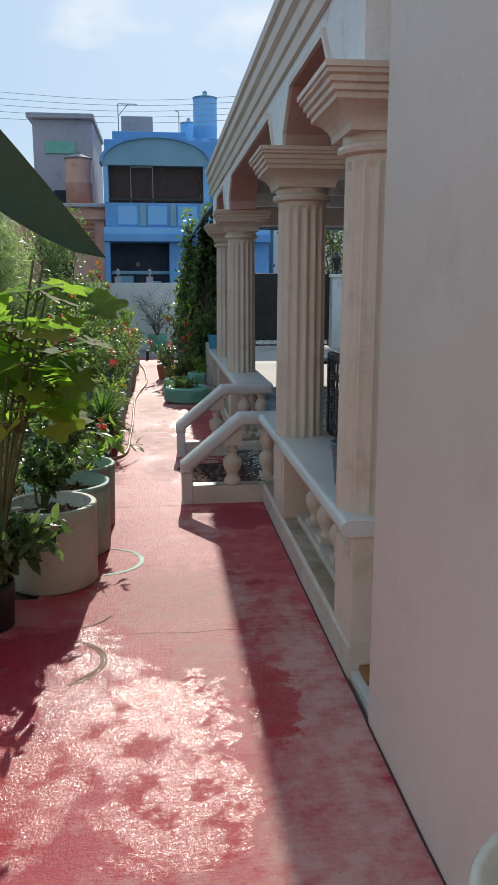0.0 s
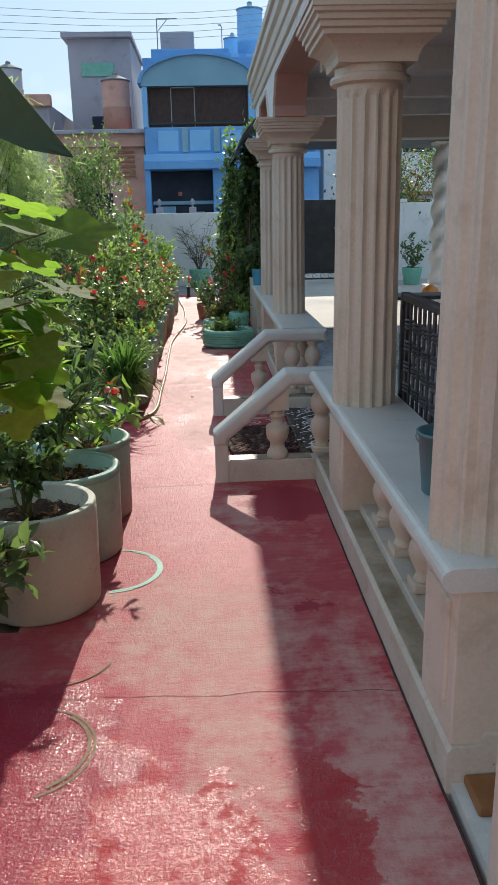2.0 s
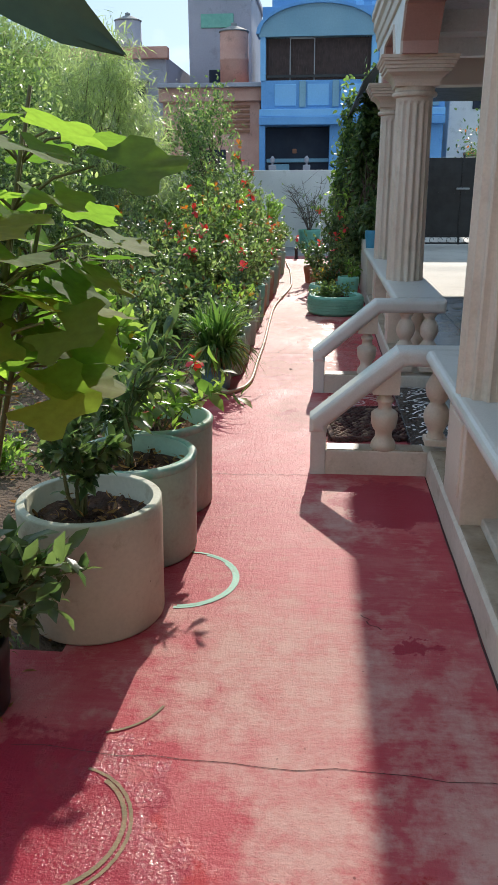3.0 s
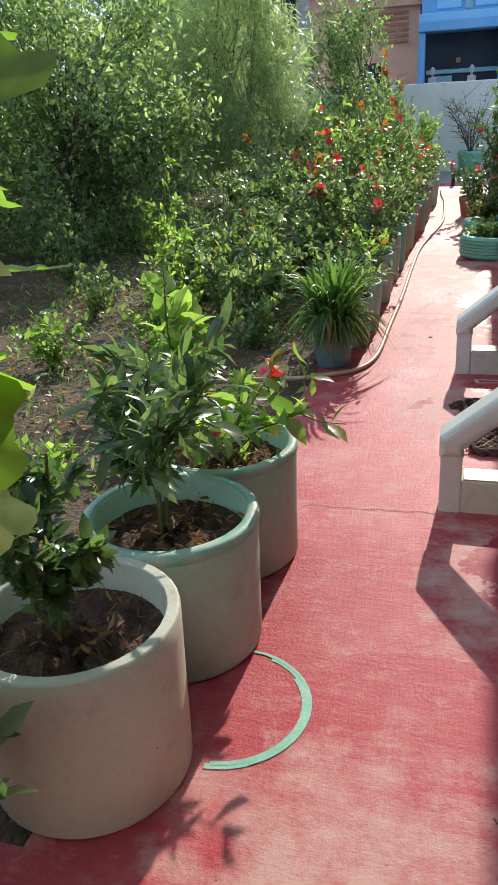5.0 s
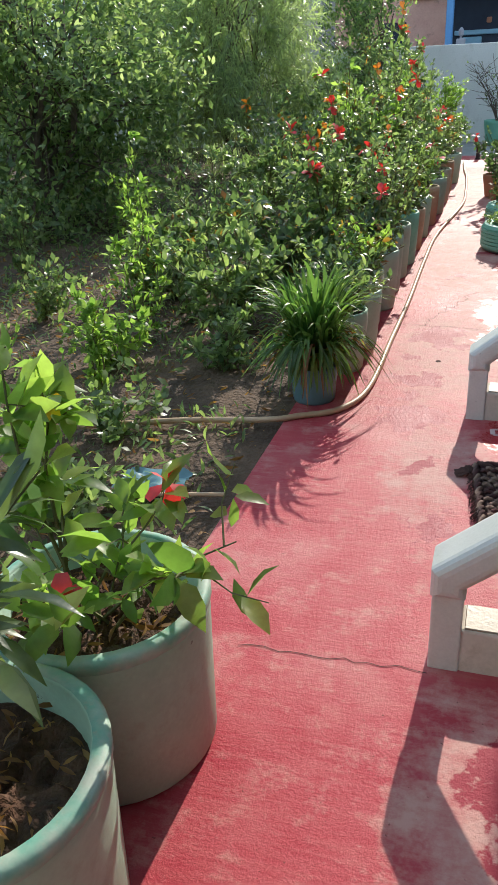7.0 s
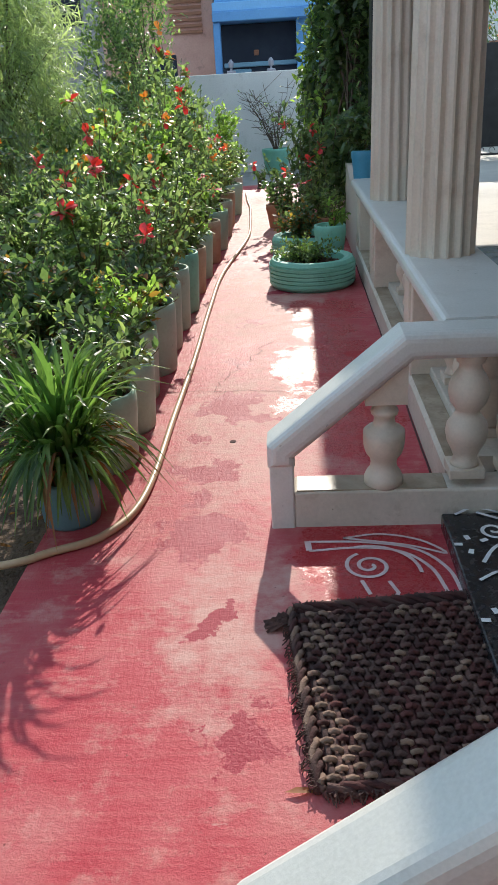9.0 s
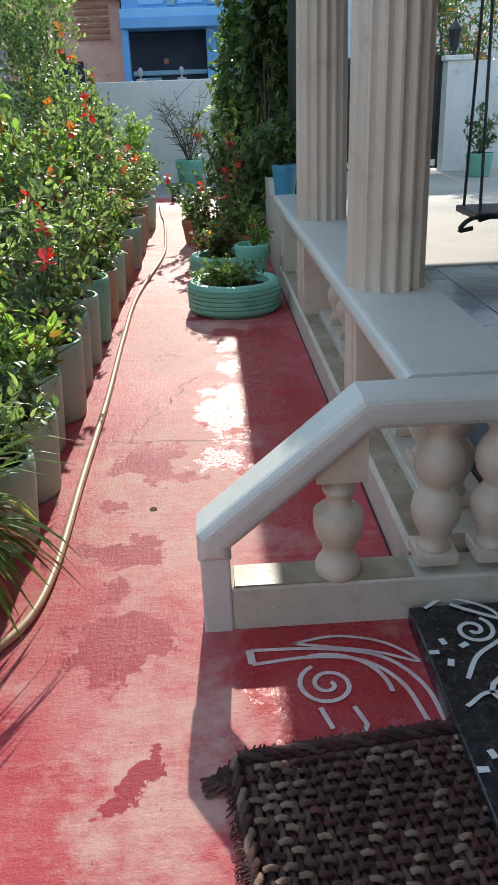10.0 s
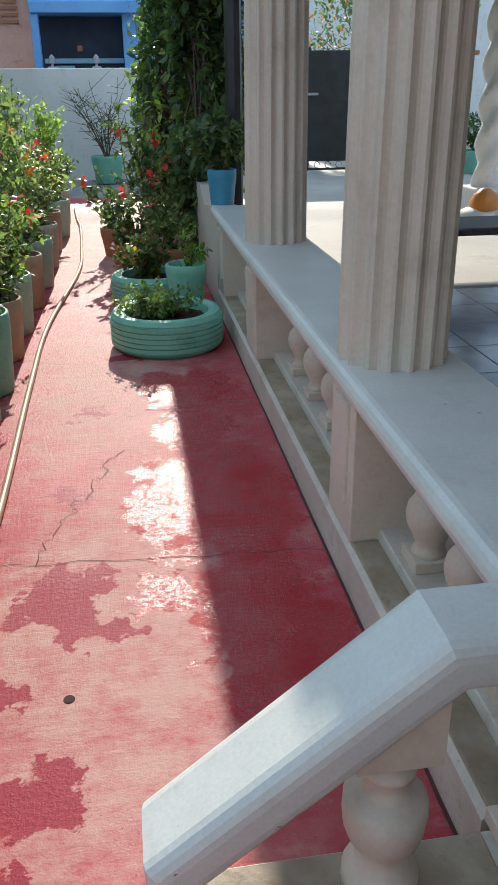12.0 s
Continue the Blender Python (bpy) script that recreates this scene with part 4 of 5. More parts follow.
# ---- porch and courtyard ----
# lean-to sheet roof past the porch end, over the creeper
bm = bmesh.new()
prism(bm, [(0.585, 2.37), (0.585, 2.40), (1.05, 2.95), (1.05, 2.92)], "y", 10.62, 16.2)
aw = thing("awning", "dark sheet lean-to roof past the porch", "awning", 0.8, 11.72, 0)
bm.transform(Matrix.Translation((-0.8, -11.72, 0)))
part("sheet", bm, M_BLACK, aw)
part("post", tube(bmesh.new(), [(0.13, 0.12, 0.0), (0.13, 0.12, 2.62)], 0.055, 8), M_BLACK, aw)
part("post", tube(bmesh.new(), [(0.2, 4.3, 0), (0.2, 4.3, 2.66)], 0.032, 8), M_BLACK, aw)
# stepped parapet past the ledge
tagged(part("parapet", prism(bmesh.new(), [(11.31, -0.05), (11.31, 0.60), (11.6, 0.62), (12.1, 0.56), (12.4, 0.66), (12.9, 0.66), (13.1, 0.58), (16.2, 0.6), (16.2, -0.05)], "x", 0.74, 0.9), M_WALL), "low plaster parapet with a stepped top", "wall", kind="structure")

gate = thing("gate", "closed black sheet-metal gate with a scroll base", "gate", 2.1, 19.75, 0)
part("leaf", boxed(0.03, 1.09, 0, 0.04, 0.22, 1.85, bevel=0.006), M_BLACK, gate)
part("leaf", boxed(1.12, 2.18, 0, 0.04, 0.22, 1.85, bevel=0.006), M_BLACK, gate)
for x in (0.03, 1.085, 2.14):
    part("frame_bar", boxed(x, x + 0.04, -0.02, 0.0, 0.05, 1.9), M_BLACK, gate)
for z in (0.06, 0.2, 1.1):
    part("frame_bar", boxed(0.075, 2.135, -0.018, -0.001, z, z + 0.035), M_BLACK, gate)
for i in range(11):
    bm = bmesh.new()
    tube(bm, [(0.16 + i * 0.185 + 0.05 * math.cos(a), -0.01, 0.145 + 0.05 * math.sin(a)) for a in [2 * math.pi * k / 10 for k in range(9)]], 0.006, 5)
    part("scroll", bm, M_BLACK, gate)
part("latch", boxed(0.98, 1.26, -0.05, -0.02, 1.2, 1.24, bevel=0.008), M_ROPE, gate, "pale metal latch")
for gx in (4.45,):
    p = thing("gate_pillar", "white plastered gate pillar with a lantern", "pillar", gx, 19.7, 0)
    part("shaft", boxed(-0.14, 0.2, -0.17, 0.17, 0, 1.75, bevel=0.01), M_WHITE, p)
    part("cap", boxed(-0.2, 0.26, -0.23, 0.23, 1.75, 1.83, bevel=0.015), M_WHITE, p)
    bm = bmesh.new()
    lathe(bm, [(0.05, 1.83), (0.03, 1.9), (0.07, 1.95), (0.11, 2.2), (0.13, 2.22), (0.02, 2.34), (0.015, 2.4)], 6)
    part("lantern", bm, M_BLACK, p)


def twisted_column(x, y):
    t = thing("twisted_column", "white spiral-twisted garden column with a square base", "column", x, y, 0)
    bm = bmesh.new()
    prev = None
    for k in range(90):
        z = 0.3 + k * 0.026
        ring = []
        for i in range(16):
            a = 2 * math.pi * i / 16
            r = 0.14 + 0.028 * math.cos(2 * a - z * 16)
            ring.append(bm.verts.new((r * math.cos(a), r * math.sin(a), z)))
        if prev:
            for i in range(16):
                bm.faces.new((prev[i], prev[(i + 1) % 16], ring[(i + 1) % 16], ring[i]))
        prev = ring
    part("shaft", bm, M_WHITE, t, smooth=True)
    part("base", boxed(-0.22, 0.22, -0.22, 0.22, -0.01, 0.3, bevel=0.02), M_WHITE, t)
    part("capital", square_rings(bmesh.new(), [(0.15, 2.6), (0.2, 2.7), (0.24, 2.72), (0.24, 2.8)]), M_WHITE, t)
    return t


twisted_column(4.15, 14.9)
sack = thing("cement_sack", "white and orange slumped sack on the courtyard", "sack", 3.75, 14.2, 0)
bm = bmesh.new()
lathe(bm, [(0.17, 0), (0.2, 0.04), (0.19, 0.12), (0.1, 0.17), (0.0, 0.18)], 16, wobble=0.1)
part("body", bm, M_WHITE, sack, smooth=True)
bm = bmesh.new()
lathe(bm, [(0.14, 0.15), (0.16, 0.2), (0.12, 0.3), (0.05, 0.36), (0.0, 0.37)], 14, 0.08, 0, wobble=0.14)
part("cloth", bm, M_ORANGE, sack, "orange cloth heaped on top", smooth=True)

swing = thing("porch_swing", "dark wooden swing seat hung on black rods", "swing", 2.25, 11.5, 0.0)
part("seat", boxed(-0.05, 1.35, -0.25, 0.25, 0.42, 0.47, bevel=0.01), M_WICKER, swing)
for x in (0.0, 1.3):
    for y in (-0.2, 0.2):
        part("rod", tube(bmesh.new(), [(x, y, 0.40), (x, y * 0.3, 2.645)], 0.012, 6), M_BLACK, swing)
    bm = bmesh.new()
    tube(bm, smooth_path([(x - 0.02, -0.26, 0.42), (x + 0.08, -0.3, 0.46), (x - 0.1, -0.31, 0.44), (x - 0.18, -0.3, 0.36), (x - 0.08, -0.3, 0.37)], 5), 0.018, 6)
    part("rope_knot", bm, M_BLACK, swing)

sofa = thing("wicker_sofa", "dark grey woven wicker sofa behind the ledge", "sofa", 1.06, 3.2, 0.1)
part("frame", boxed(0.0, 0.05, 0.0, 0.04, 0.0, 1.04, bevel=0.01), M_WICKER, sofa)
part("frame", boxed(0.0, 0.05, 1.61, 1.65, 0.0, 1.04, bevel=0.01), M_WICKER, sofa)
part("frame", boxed(0.0, 0.05, 0.04, 1.61, 1.0, 1.04, bevel=0.01), M_WICKER, sofa)
part("seat", boxed(0.05, 0.7, 0.0, 1.65, 0.2, 0.42, bevel=0.03), M_WICKER, sofa)
for i in range(20):
    y = 0.06 + i * 0.078
    part("upright_strip", boxed(0.008, 0.016, y, y + 0.032, 0.03, 1.0), M_WICKER, sofa)
for i in range(9):
    z = 0.10 + i * 0.1
    pts = [(0.012 + 0.012 * math.cos(math.pi * k), 0.04 + k * 0.078, z) for k in range(21)]
    bm = bmesh.new()
    for d in (-0.016, 0.002, 0.02):
        tube(bm, [(a, b, c + d) for a, b, c in pts], 0.008, 4)
    part("cross_strip", bm, M_WICKER, sofa)

bucket = thing("bucket", "grey-teal plastic bucket on the ledge", "bucket", 0.86, 3.38, 0.656)
bm = bmesh.new()
lathe(bm, [(0.062, 0), (0.068, 0.005), (0.085, 0.19), (0.092, 0.19), (0.092, 0.2), (0.083, 0.2), (0.066, 0.012)], 28)
part("body", bm, M_TEAL, bucket, smooth=True)
part("handle", tube(bmesh.new(), [(0.09 * math.cos(a), 0.02, 0.185 - 0.05 * math.sin(a)) for a in [math.pi * k / 10 for k in range(11)]], 0.003, 5), M_ROPE, bucket)

basin = thing("wash_basin", "cream ceramic wall basin with a rounded rim", "basin", XW, 1.02, 0.30)
bm = bmesh.new()
half = [(0.0, -0.24)] + [(-0.23 * math.cos(a), 0.24 * math.sin(a)) for a in [math.pi * (k / 16 - 0.5) for k in range(17)]] + [(0.0, 0.24)]
rings = []
for k, z in ((0.45, 0.0), (0.8, 0.08), (0.97, 0.2), (1.0, 0.24), (0.97, 0.252), (0.9, 0.25), (0.8, 0.18), (0.5, 0.1)):
    rings.append([bm.verts.new((u * k - 0.002, v * k, z)) for u, v in half])
for a, b in zip(rings, rings[1:]):
    for i in range(len(half) - 1):
        bm.faces.new((a[i], a[i + 1], b[i + 1], b[i]))
bm.faces.new(rings[0][::-1])
bm.faces.new(rings[-1])
part("bowl", bm, M_CERAMIC, basin, smooth=True)

# ---- pots beside the walk ----
pot("plant_pot", "large cream-green cement ring pot with soil", -0.575, 4.06, 0.242, 0.43, M_POTCREAM, 11, rim=0.028, foot=0.97, group="ring pots", litter=60)
pot("plant_pot", "large pale green cement ring pot with a mint rim", -0.54, 4.57, 0.245, 0.41, M_POT, 12, rim=0.028, foot=0.97, rim_mat=M_MINTCHIP, group="ring pots", litter=110)
pot("plant_pot", "large pale green cement ring pot full of dry litter", -0.54, 5.06, 0.245, 0.41, M_POT, 13, rim=0.024, foot=0.97, rim_mat=M_MINTCHIP, group="ring pots", litter=150)
pot("plant_pot", "small black plastic pot in the shade", -0.80, 3.50, 0.13, 0.22, M_BLACK, 14, group="")
plant("shrub", "dark glossy compact shrub with small leaves", "shrub", -0.60, 4.06, 0.36, 0.48, 0.17, 5, 620, 0.055, "ovate", L_DARK, 21, low=0.45, stem_r=0.009, group="pot shrubs")
# Lighter L_MID leaf copies put sunlight into the colour.
plant("shrub", "citrus shrub with long glossy leaves", "shrub", -0.57, 4.57, 0.35, 0.60, 0.27, 4, 300, 0.115, "long", L_DARK, 22, low=0.42, stem_r=0.007, group="pot shrubs", extra=(L_MID, 0.35, "leaves coloured brighter as if sunlit"), twigs=7)
plant("hibiscus", "young hibiscus with broad bright green leaves", "shrub", -0.52, 5.03, 0.34, 0.42, 0.3, 7, 150, 0.10, "ovate", L_LIME, 23, low=0.4, lean=(0.3, -0.1), stem_r=0.005, flowers=[(L_RED, 2, 0.055, "pink-red flower")], group="pot shrubs", twigs=3)
plant("shrub", "upright light green leafy shoot", "shrub", -0.68, 5.16, 0.34, 0.75, 0.12, 3, 80, 0.11, "ovate", L_LIME, 24, low=0.45, stem_r=0.006, group="pot shrubs", twigs=2, flowers=[(L_YELLOW, 1, 0.04, "yellow flower")])
plant("shrub", "dark leafy plant in the black pot", "shrub", -0.82, 3.56, 0.12, 0.56, 0.33, 16, 900, 0.09, "ovate", L_DARK, 25, low=0.3, group="pot shrubs")


def lobed_plant():
    """Tall plant with broad lobed leaves over the ring pots."""
    rng = np.random.default_rng(31)
    t = thing("lobed_plant", "tall plant with broad lobed backlit leaves", "plant", -0.74, 3.5, 0.0)
    bm = bmesh.new()
    pos, way, sz = [], [], []
    for s in range(7):
        a = rng.uniform(-1.0, 1.2)
        h = rng.uniform(1.25, 1.65)
        pts = [Vector((rng.normal(0, 0.04), rng.normal(0, 0.04), 0)), Vector((0.1 * math.cos(a), 0.12 * math.sin(a) - 0.05, h * 0.5)), Vector((0.3 * math.cos(a), 0.3 * math.sin(a) - 0.1, h))]
        pts = smooth_path(pts, 5)
        tube(bm, pts, 0.012, 6, 0.4)
        for k in range(12):
            u = rng.uniform(0.7, 1.0)
            o = pts[min(len(pts) - 1, int(u * (len(pts) - 1)))]
            b = rng.uniform(0, 2 * math.pi)
            ln = rng.uniform(0.08, 0.2)
            e = o + Vector((ln * math.cos(b), ln * math.sin(b), ln * 0.5))
            tube(bm, [o, (o + e) / 2 + Vector((0, 0, 0.02)), e], 0.004, 5, 0.7)
            pos.append(e)
            way.append((math.cos(b), math.sin(b), rng.uniform(-0.7, 0.1)))
            sz.append(rng.uniform(0.13, 0.23))
    part("stem", bm, M_STEM, t)
    part("leaves", leaf_mesh("leaves", pos, way, sz, "lobed", rng, 0.35), L_LOBED, t, smooth=True)
    for p in t.children[-1].data.polygons:
        p.use_smooth = True


lobed_plant()


def banana_leaf():
    """One broad dark blade drooping over the pots."""
    t = thing("banana_plant", "single broad dark green blade arching over the pots", "plant", -1.35, 3.2, 0.0)
    bm = bmesh.new()
    mid = smooth_path([(0, 0, 0), (0.0, 0.02, 1.2), (0.05, 0.05, 2.05), (0.22, 0.03, 2.55), (0.3, 0.03, 2.62)], 6)
    stem = mid
    tube(bm, stem, 0.03, 8, 0.5)
    part("stem", bm, M_STEM, t)
    bm = bmesh.new()
    rows = []
    for i in range(17):
        u = i / 16
        p = Vector((0.3, 0.02, 2.62)).lerp(Vector((1.16, 0.06, 1.655)), u) + Vector((0, 0, 0.05 * math.sin(math.pi * u)))
        w = 0.27 * math.sin(math.pi * (0.15 + 0.85 * u)) ** 0.7 + 0.003
        rows.append([bm.verts.new(p + Vector((-0.74, 0.1 - 0.25 * s, -0.66)) * (w * s) + Vector((0, 0.012 * math.sin(i * 2.1 + s * 5), 0))) for s in (0, 0.25, 0.5, 0.75, 1)])
    for a, b in zip(rows, rows[1:]):
        for k in range(4):
            bm.faces.new((a[k], a[k + 1], b[k + 1], b[k]))
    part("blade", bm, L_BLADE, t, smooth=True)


banana_leaf()


def strap_blades(rng, n, length, out_range, width, sag):
    """Strap leaves that rise from one root and arch over, folded along the middle."""
    verts, faces = [], []
    for _ in range(n):
        a = rng.uniform(0, 2 * math.pi)
        ln = length * rng.uniform(0.55, 1.1)
        out = rng.uniform(*out_range)
        w = rng.uniform(*width)
        d, s = np.array([math.cos(a), math.sin(a), 0]), np.array([-math.sin(a), math.cos(a), 0])
        bend = s * rng.normal(0, 0.12)
        o = d * rng.uniform(0, 0.07) + s * rng.normal(0, 0.02)
        i0 = len(verts)
        for k in range(9):
            u = k / 8
            c = o + (d * out * u ** 1.25 + bend * u * u) * ln + np.array([0, 0, ln * (1.2 * u - (0.5 + sag * out) * u * u)])
            c[2] = max(c[2], -0.08)
            ww = w * (0.55 + 1.2 * u) * (1 - u ** 3) + 0.0006
            fold = np.array([0, 0, 0.35 * ww])
            verts += [tuple(c - s * ww + fold), tuple(c), tuple(c + s * ww + fold)]
        for k in range(8):
            q = i0 + 3 * k
            faces += [(q, q + 1, q + 4, q + 3), (q + 1, q + 2, q + 5, q + 4)]
    me = bpy.data.meshes.new("blades")
    me.from_pydata(verts, [], faces)
    return me


def grass_clump(x, y, z, n, length, seed, label):
    rng = np.random.default_rng(seed)
    t = thing("grass_clump", label, "grass plant", x, y, z)
    part("upright_leaves", strap_blades(rng, n // 2, length, (0.05, 0.4), (0.006, 0.012), 0.6), L_GRASS, t)
    part("arching_leaves", strap_blades(rng, n // 2, length * 0.74, (0.3, 0.55), (0.006, 0.011), 1.35), L_GRASS, t, "long leaves bent over to the ground")
    part("dry_leaves", strap_blades(rng, n // 12, length * 0.8, (0.3, 0.6), (0.004, 0.008), 1.3), L_DRY, t, "dry brown hanging leaves")
    return t


pot("plant_pot", "small dark blue tin under the strap leaves", -0.55, 7.18, 0.11, 0.17, M_TEAL, 40, foot=0.9)
grass_clump(-0.55, 7.18, 0.12, 420, 0.78, 41, "arching clump of long green strap leaves")

ROW = random.Random(5)
BAGS = [(7.62, 0.26, M_POT), (7.98, 0.27, M_POT), (8.36, 0.3, M_POT), (8.75, 0.32, M_POT), (9.15, 0.33, M_POT), (9.55, 0.33, M_POT), (9.98, 0.34, M_MINT), (10.5, 0.28, M_TAN),
        (11.0, 0.3, M_POT), (11.6, 0.3, M_TAN), (12.2, 0.3, M_POT), (12.9, 0.3, M_POTCREAM), (13.6, 0.3, M_TAN), (14.4, 0.3, M_POT), (15.2, 0.3, M_POTCREAM)]
for i, (y, h, mat) in enumerate(BAGS):
    word = {M_POT: "pale green", M_MINT: "mint-green", M_TAN: "tan clay", M_POTCREAM: "cream"}[mat]
    pot("plant_pot", f"{word} round pot in the row along the walk", -0.535 + ROW.uniform(-0.02, 0.02), y, 0.145 + ROW.uniform(-0.01, 0.015), h + 0.05, mat, 50 + i, rim=0.012, foot=0.86, soil=0.9, group="row of pots", seg=26, wob=0.02)
    hgt = (0.3, 0.28, 0.34, 0.42, 0.5, 0.55)[min(i, 5)] + ROW.uniform(0, 0.3) * (i > 3)
    fl = {3: [(L_RED, 1, 0.06, "red rose bloom")], 4: [(L_RED, 2, 0.05, "red bloom")], 6: [(L_ORANGE, 2, 0.045, "orange bloom")], 8: [(L_RED, 2, 0.06, "red bloom")], 10: [(L_ORANGE, 5, 0.04, "orange bloom")], 11: [(L_ORANGE, 5, 0.05, "orange bloom")], 13: [(L_RED, 3, 0.06, "red bloom")]}.get(i)
    mat2 = (L_MID, L_DARK, L_LIME, L_DARK, L_MID, L_MID)[i % 6]
    plant("shrub", f"potted flowering shrub in the {word} pot", "shrub", -0.53, y, (h + 0.05) * 0.88, hgt, 0.25, 12, 620, 0.052, "ovate", mat2, 80 + i, low=0.06, flowers=fl, group="row shrubs", extra=(L_RUST, 0.12, "rust-brown older leaves") if i in (2, 3, 5) else None)

# taller flowering hedge behind the row of pots
HEDGE = [(-1.25, 8.1, 0.75, L_MID), (-1.2, 9.0, 0.95, L_DARK), (-1.05, 9.7, 1.2, L_MID), (-1.25, 10.5, 1.35, L_DARK), (-1.0, 11.3, 1.5, L_MID), (-1.15, 12.2, 1.75, L_LIME), (-0.95, 13.0, 1.65, L_MID),
         (-1.25, 13.8, 2.0, L_DARK), (-0.95, 14.6, 1.7, L_MID), (-1.3, 15.5, 2.1, L_MID), (-1.9, 8.8, 0.7, L_MID), (-2.0, 10.0, 0.9, L_DARK), (-2.0, 11.4, 1.2, L_MID), (-2.2, 12.8, 1.5, L_DARK), (-2.3, 14.5, 1.9, L_MID), (-1.0, 16.4, 1.6, L_LIME), (-2.0, 16.8, 2.4, L_MID)]
for i, (x, y, h, mat) in enumerate(HEDGE):
    fl = [((L_RED, L_ORANGE, L_RED, L_RED)[i % 4], (3, 4, 3, 4)[i % 4], 0.085, ("red bloom", "orange bloom", "red bloom", "red bloom")[i % 4])] if i in (2, 3, 4, 5, 6, 8, 9, 13) else None
    # The L_GREY leaf copies paint soft highlights into the hedge.
    plant("hedge_shrub", "tall flowering garden shrub with mixed green leaves", "shrub", x, y, -0.03, h, 0.42 + 0.08 * h, 11, int(750 + 550 * h), 0.075, ("ovate", "small", "ovate", "long")[i % 4], mat, 120 + i, low=0.12,
          flowers=fl, stem_r=0.008, group="flowering hedge", extra=(L_RUST, 0.1, "rust-tinged leaves") if i % 3 == 1 else (L_GREY, 0.3, "greyer leaves painted as soft highlights"))

for i, (x, y, h) in enumerate([(-0.95, 12.6, 2.15), (-1.25, 11.0, 1.9), (-0.85, 14.0, 2.3)]):
    plant("tall_flower", "tall sparse flowering stem with red blooms", "plant", x, y, -0.03, h, 0.24, 5, 260, 0.085, "ovate", (L_MID, L_LIME)[i % 2], 150 + i, low=0.2, stem_r=0.006, group="tall flowers", flowers=[(L_RED, 3, 0.085, "red bloom"), (L_ORANGE, 1, 0.07, "orange bloom")])
# low plants and weeds on the soil
for i, (x, y, h) in enumerate([(-1.3, 6.6, 0.3), (-1.7, 7.4, 0.45), (-1.1, 7.5, 0.4), (-2.3, 7.0, 0.4), (-2.6, 8.2, 0.55), (-1.5, 5.4, 0.2), (-3.2, 9.0, 0.8), (-2.9, 10.2, 0.9), (-1.6, 8.3, 0.6), (-2.2, 9.2, 0.7), (-2.6, 6.4, 0.35), (-3.4, 7.6, 0.6), (-1.2, 5.9, 0.22)]):
    plant("weed", "low leafy weed on the soil", "plant", x, y, -0.03, h, 0.3, 9, 420, 0.06, "small", (L_MID, L_LIME)[i % 2], 160 + i, low=0.1, group="weeds", stem_r=0.004)
for i, (x, y, h) in enumerate([(-1.75, 7.9, 1.15), (-2.1, 8.6, 1.3), (-1.5, 6.9, 0.75)]):
    plant("sapling", "slim upright light green sapling", "plant", x, y, -0.03, h, 0.13, 4, 380, 0.06, "ovate", L_LIME, 175 + i, low=0.1, group="saplings", stem_r=0.006)
rng = np.random.default_rng(7)
N = 17000
pos = np.stack([rng.uniform(-4.5, -0.72, N), rng.uniform(2.0, 16.0, N), rng.uniform(-0.03, 0.03, N)], 1)
keep = np.array([noise.noise((p[0] * 0.9, p[1] * 0.9, 5)) > -0.22 for p in pos])
tagged(part("ground_weeds", leaf_mesh("ground_weeds", pos[keep], rng.normal(0, 1, (int(keep.sum()), 3)) + (0, 0, 0.7), rng.uniform(0.03, 0.09, int(keep.sum())), "long", rng), L_MID), "low green weeds over the garden soil", "weeds", kind="stuff")
N = 4000
pos = np.stack([rng.uniform(-4.0, -0.66, N), rng.uniform(2.0, 10.0, N), rng.uniform(-0.01, 0.03, N)], 1)
tagged(part("dry_litter", leaf_mesh("dry_litter", pos, rng.normal(0, 1, (N, 3)) * (1, 1, 0.25), rng.uniform(0.02, 0.07, N), "long", rng, 1.0), L_DRY), "dry fallen leaves on the soil", "leaf litter", kind="stuff")


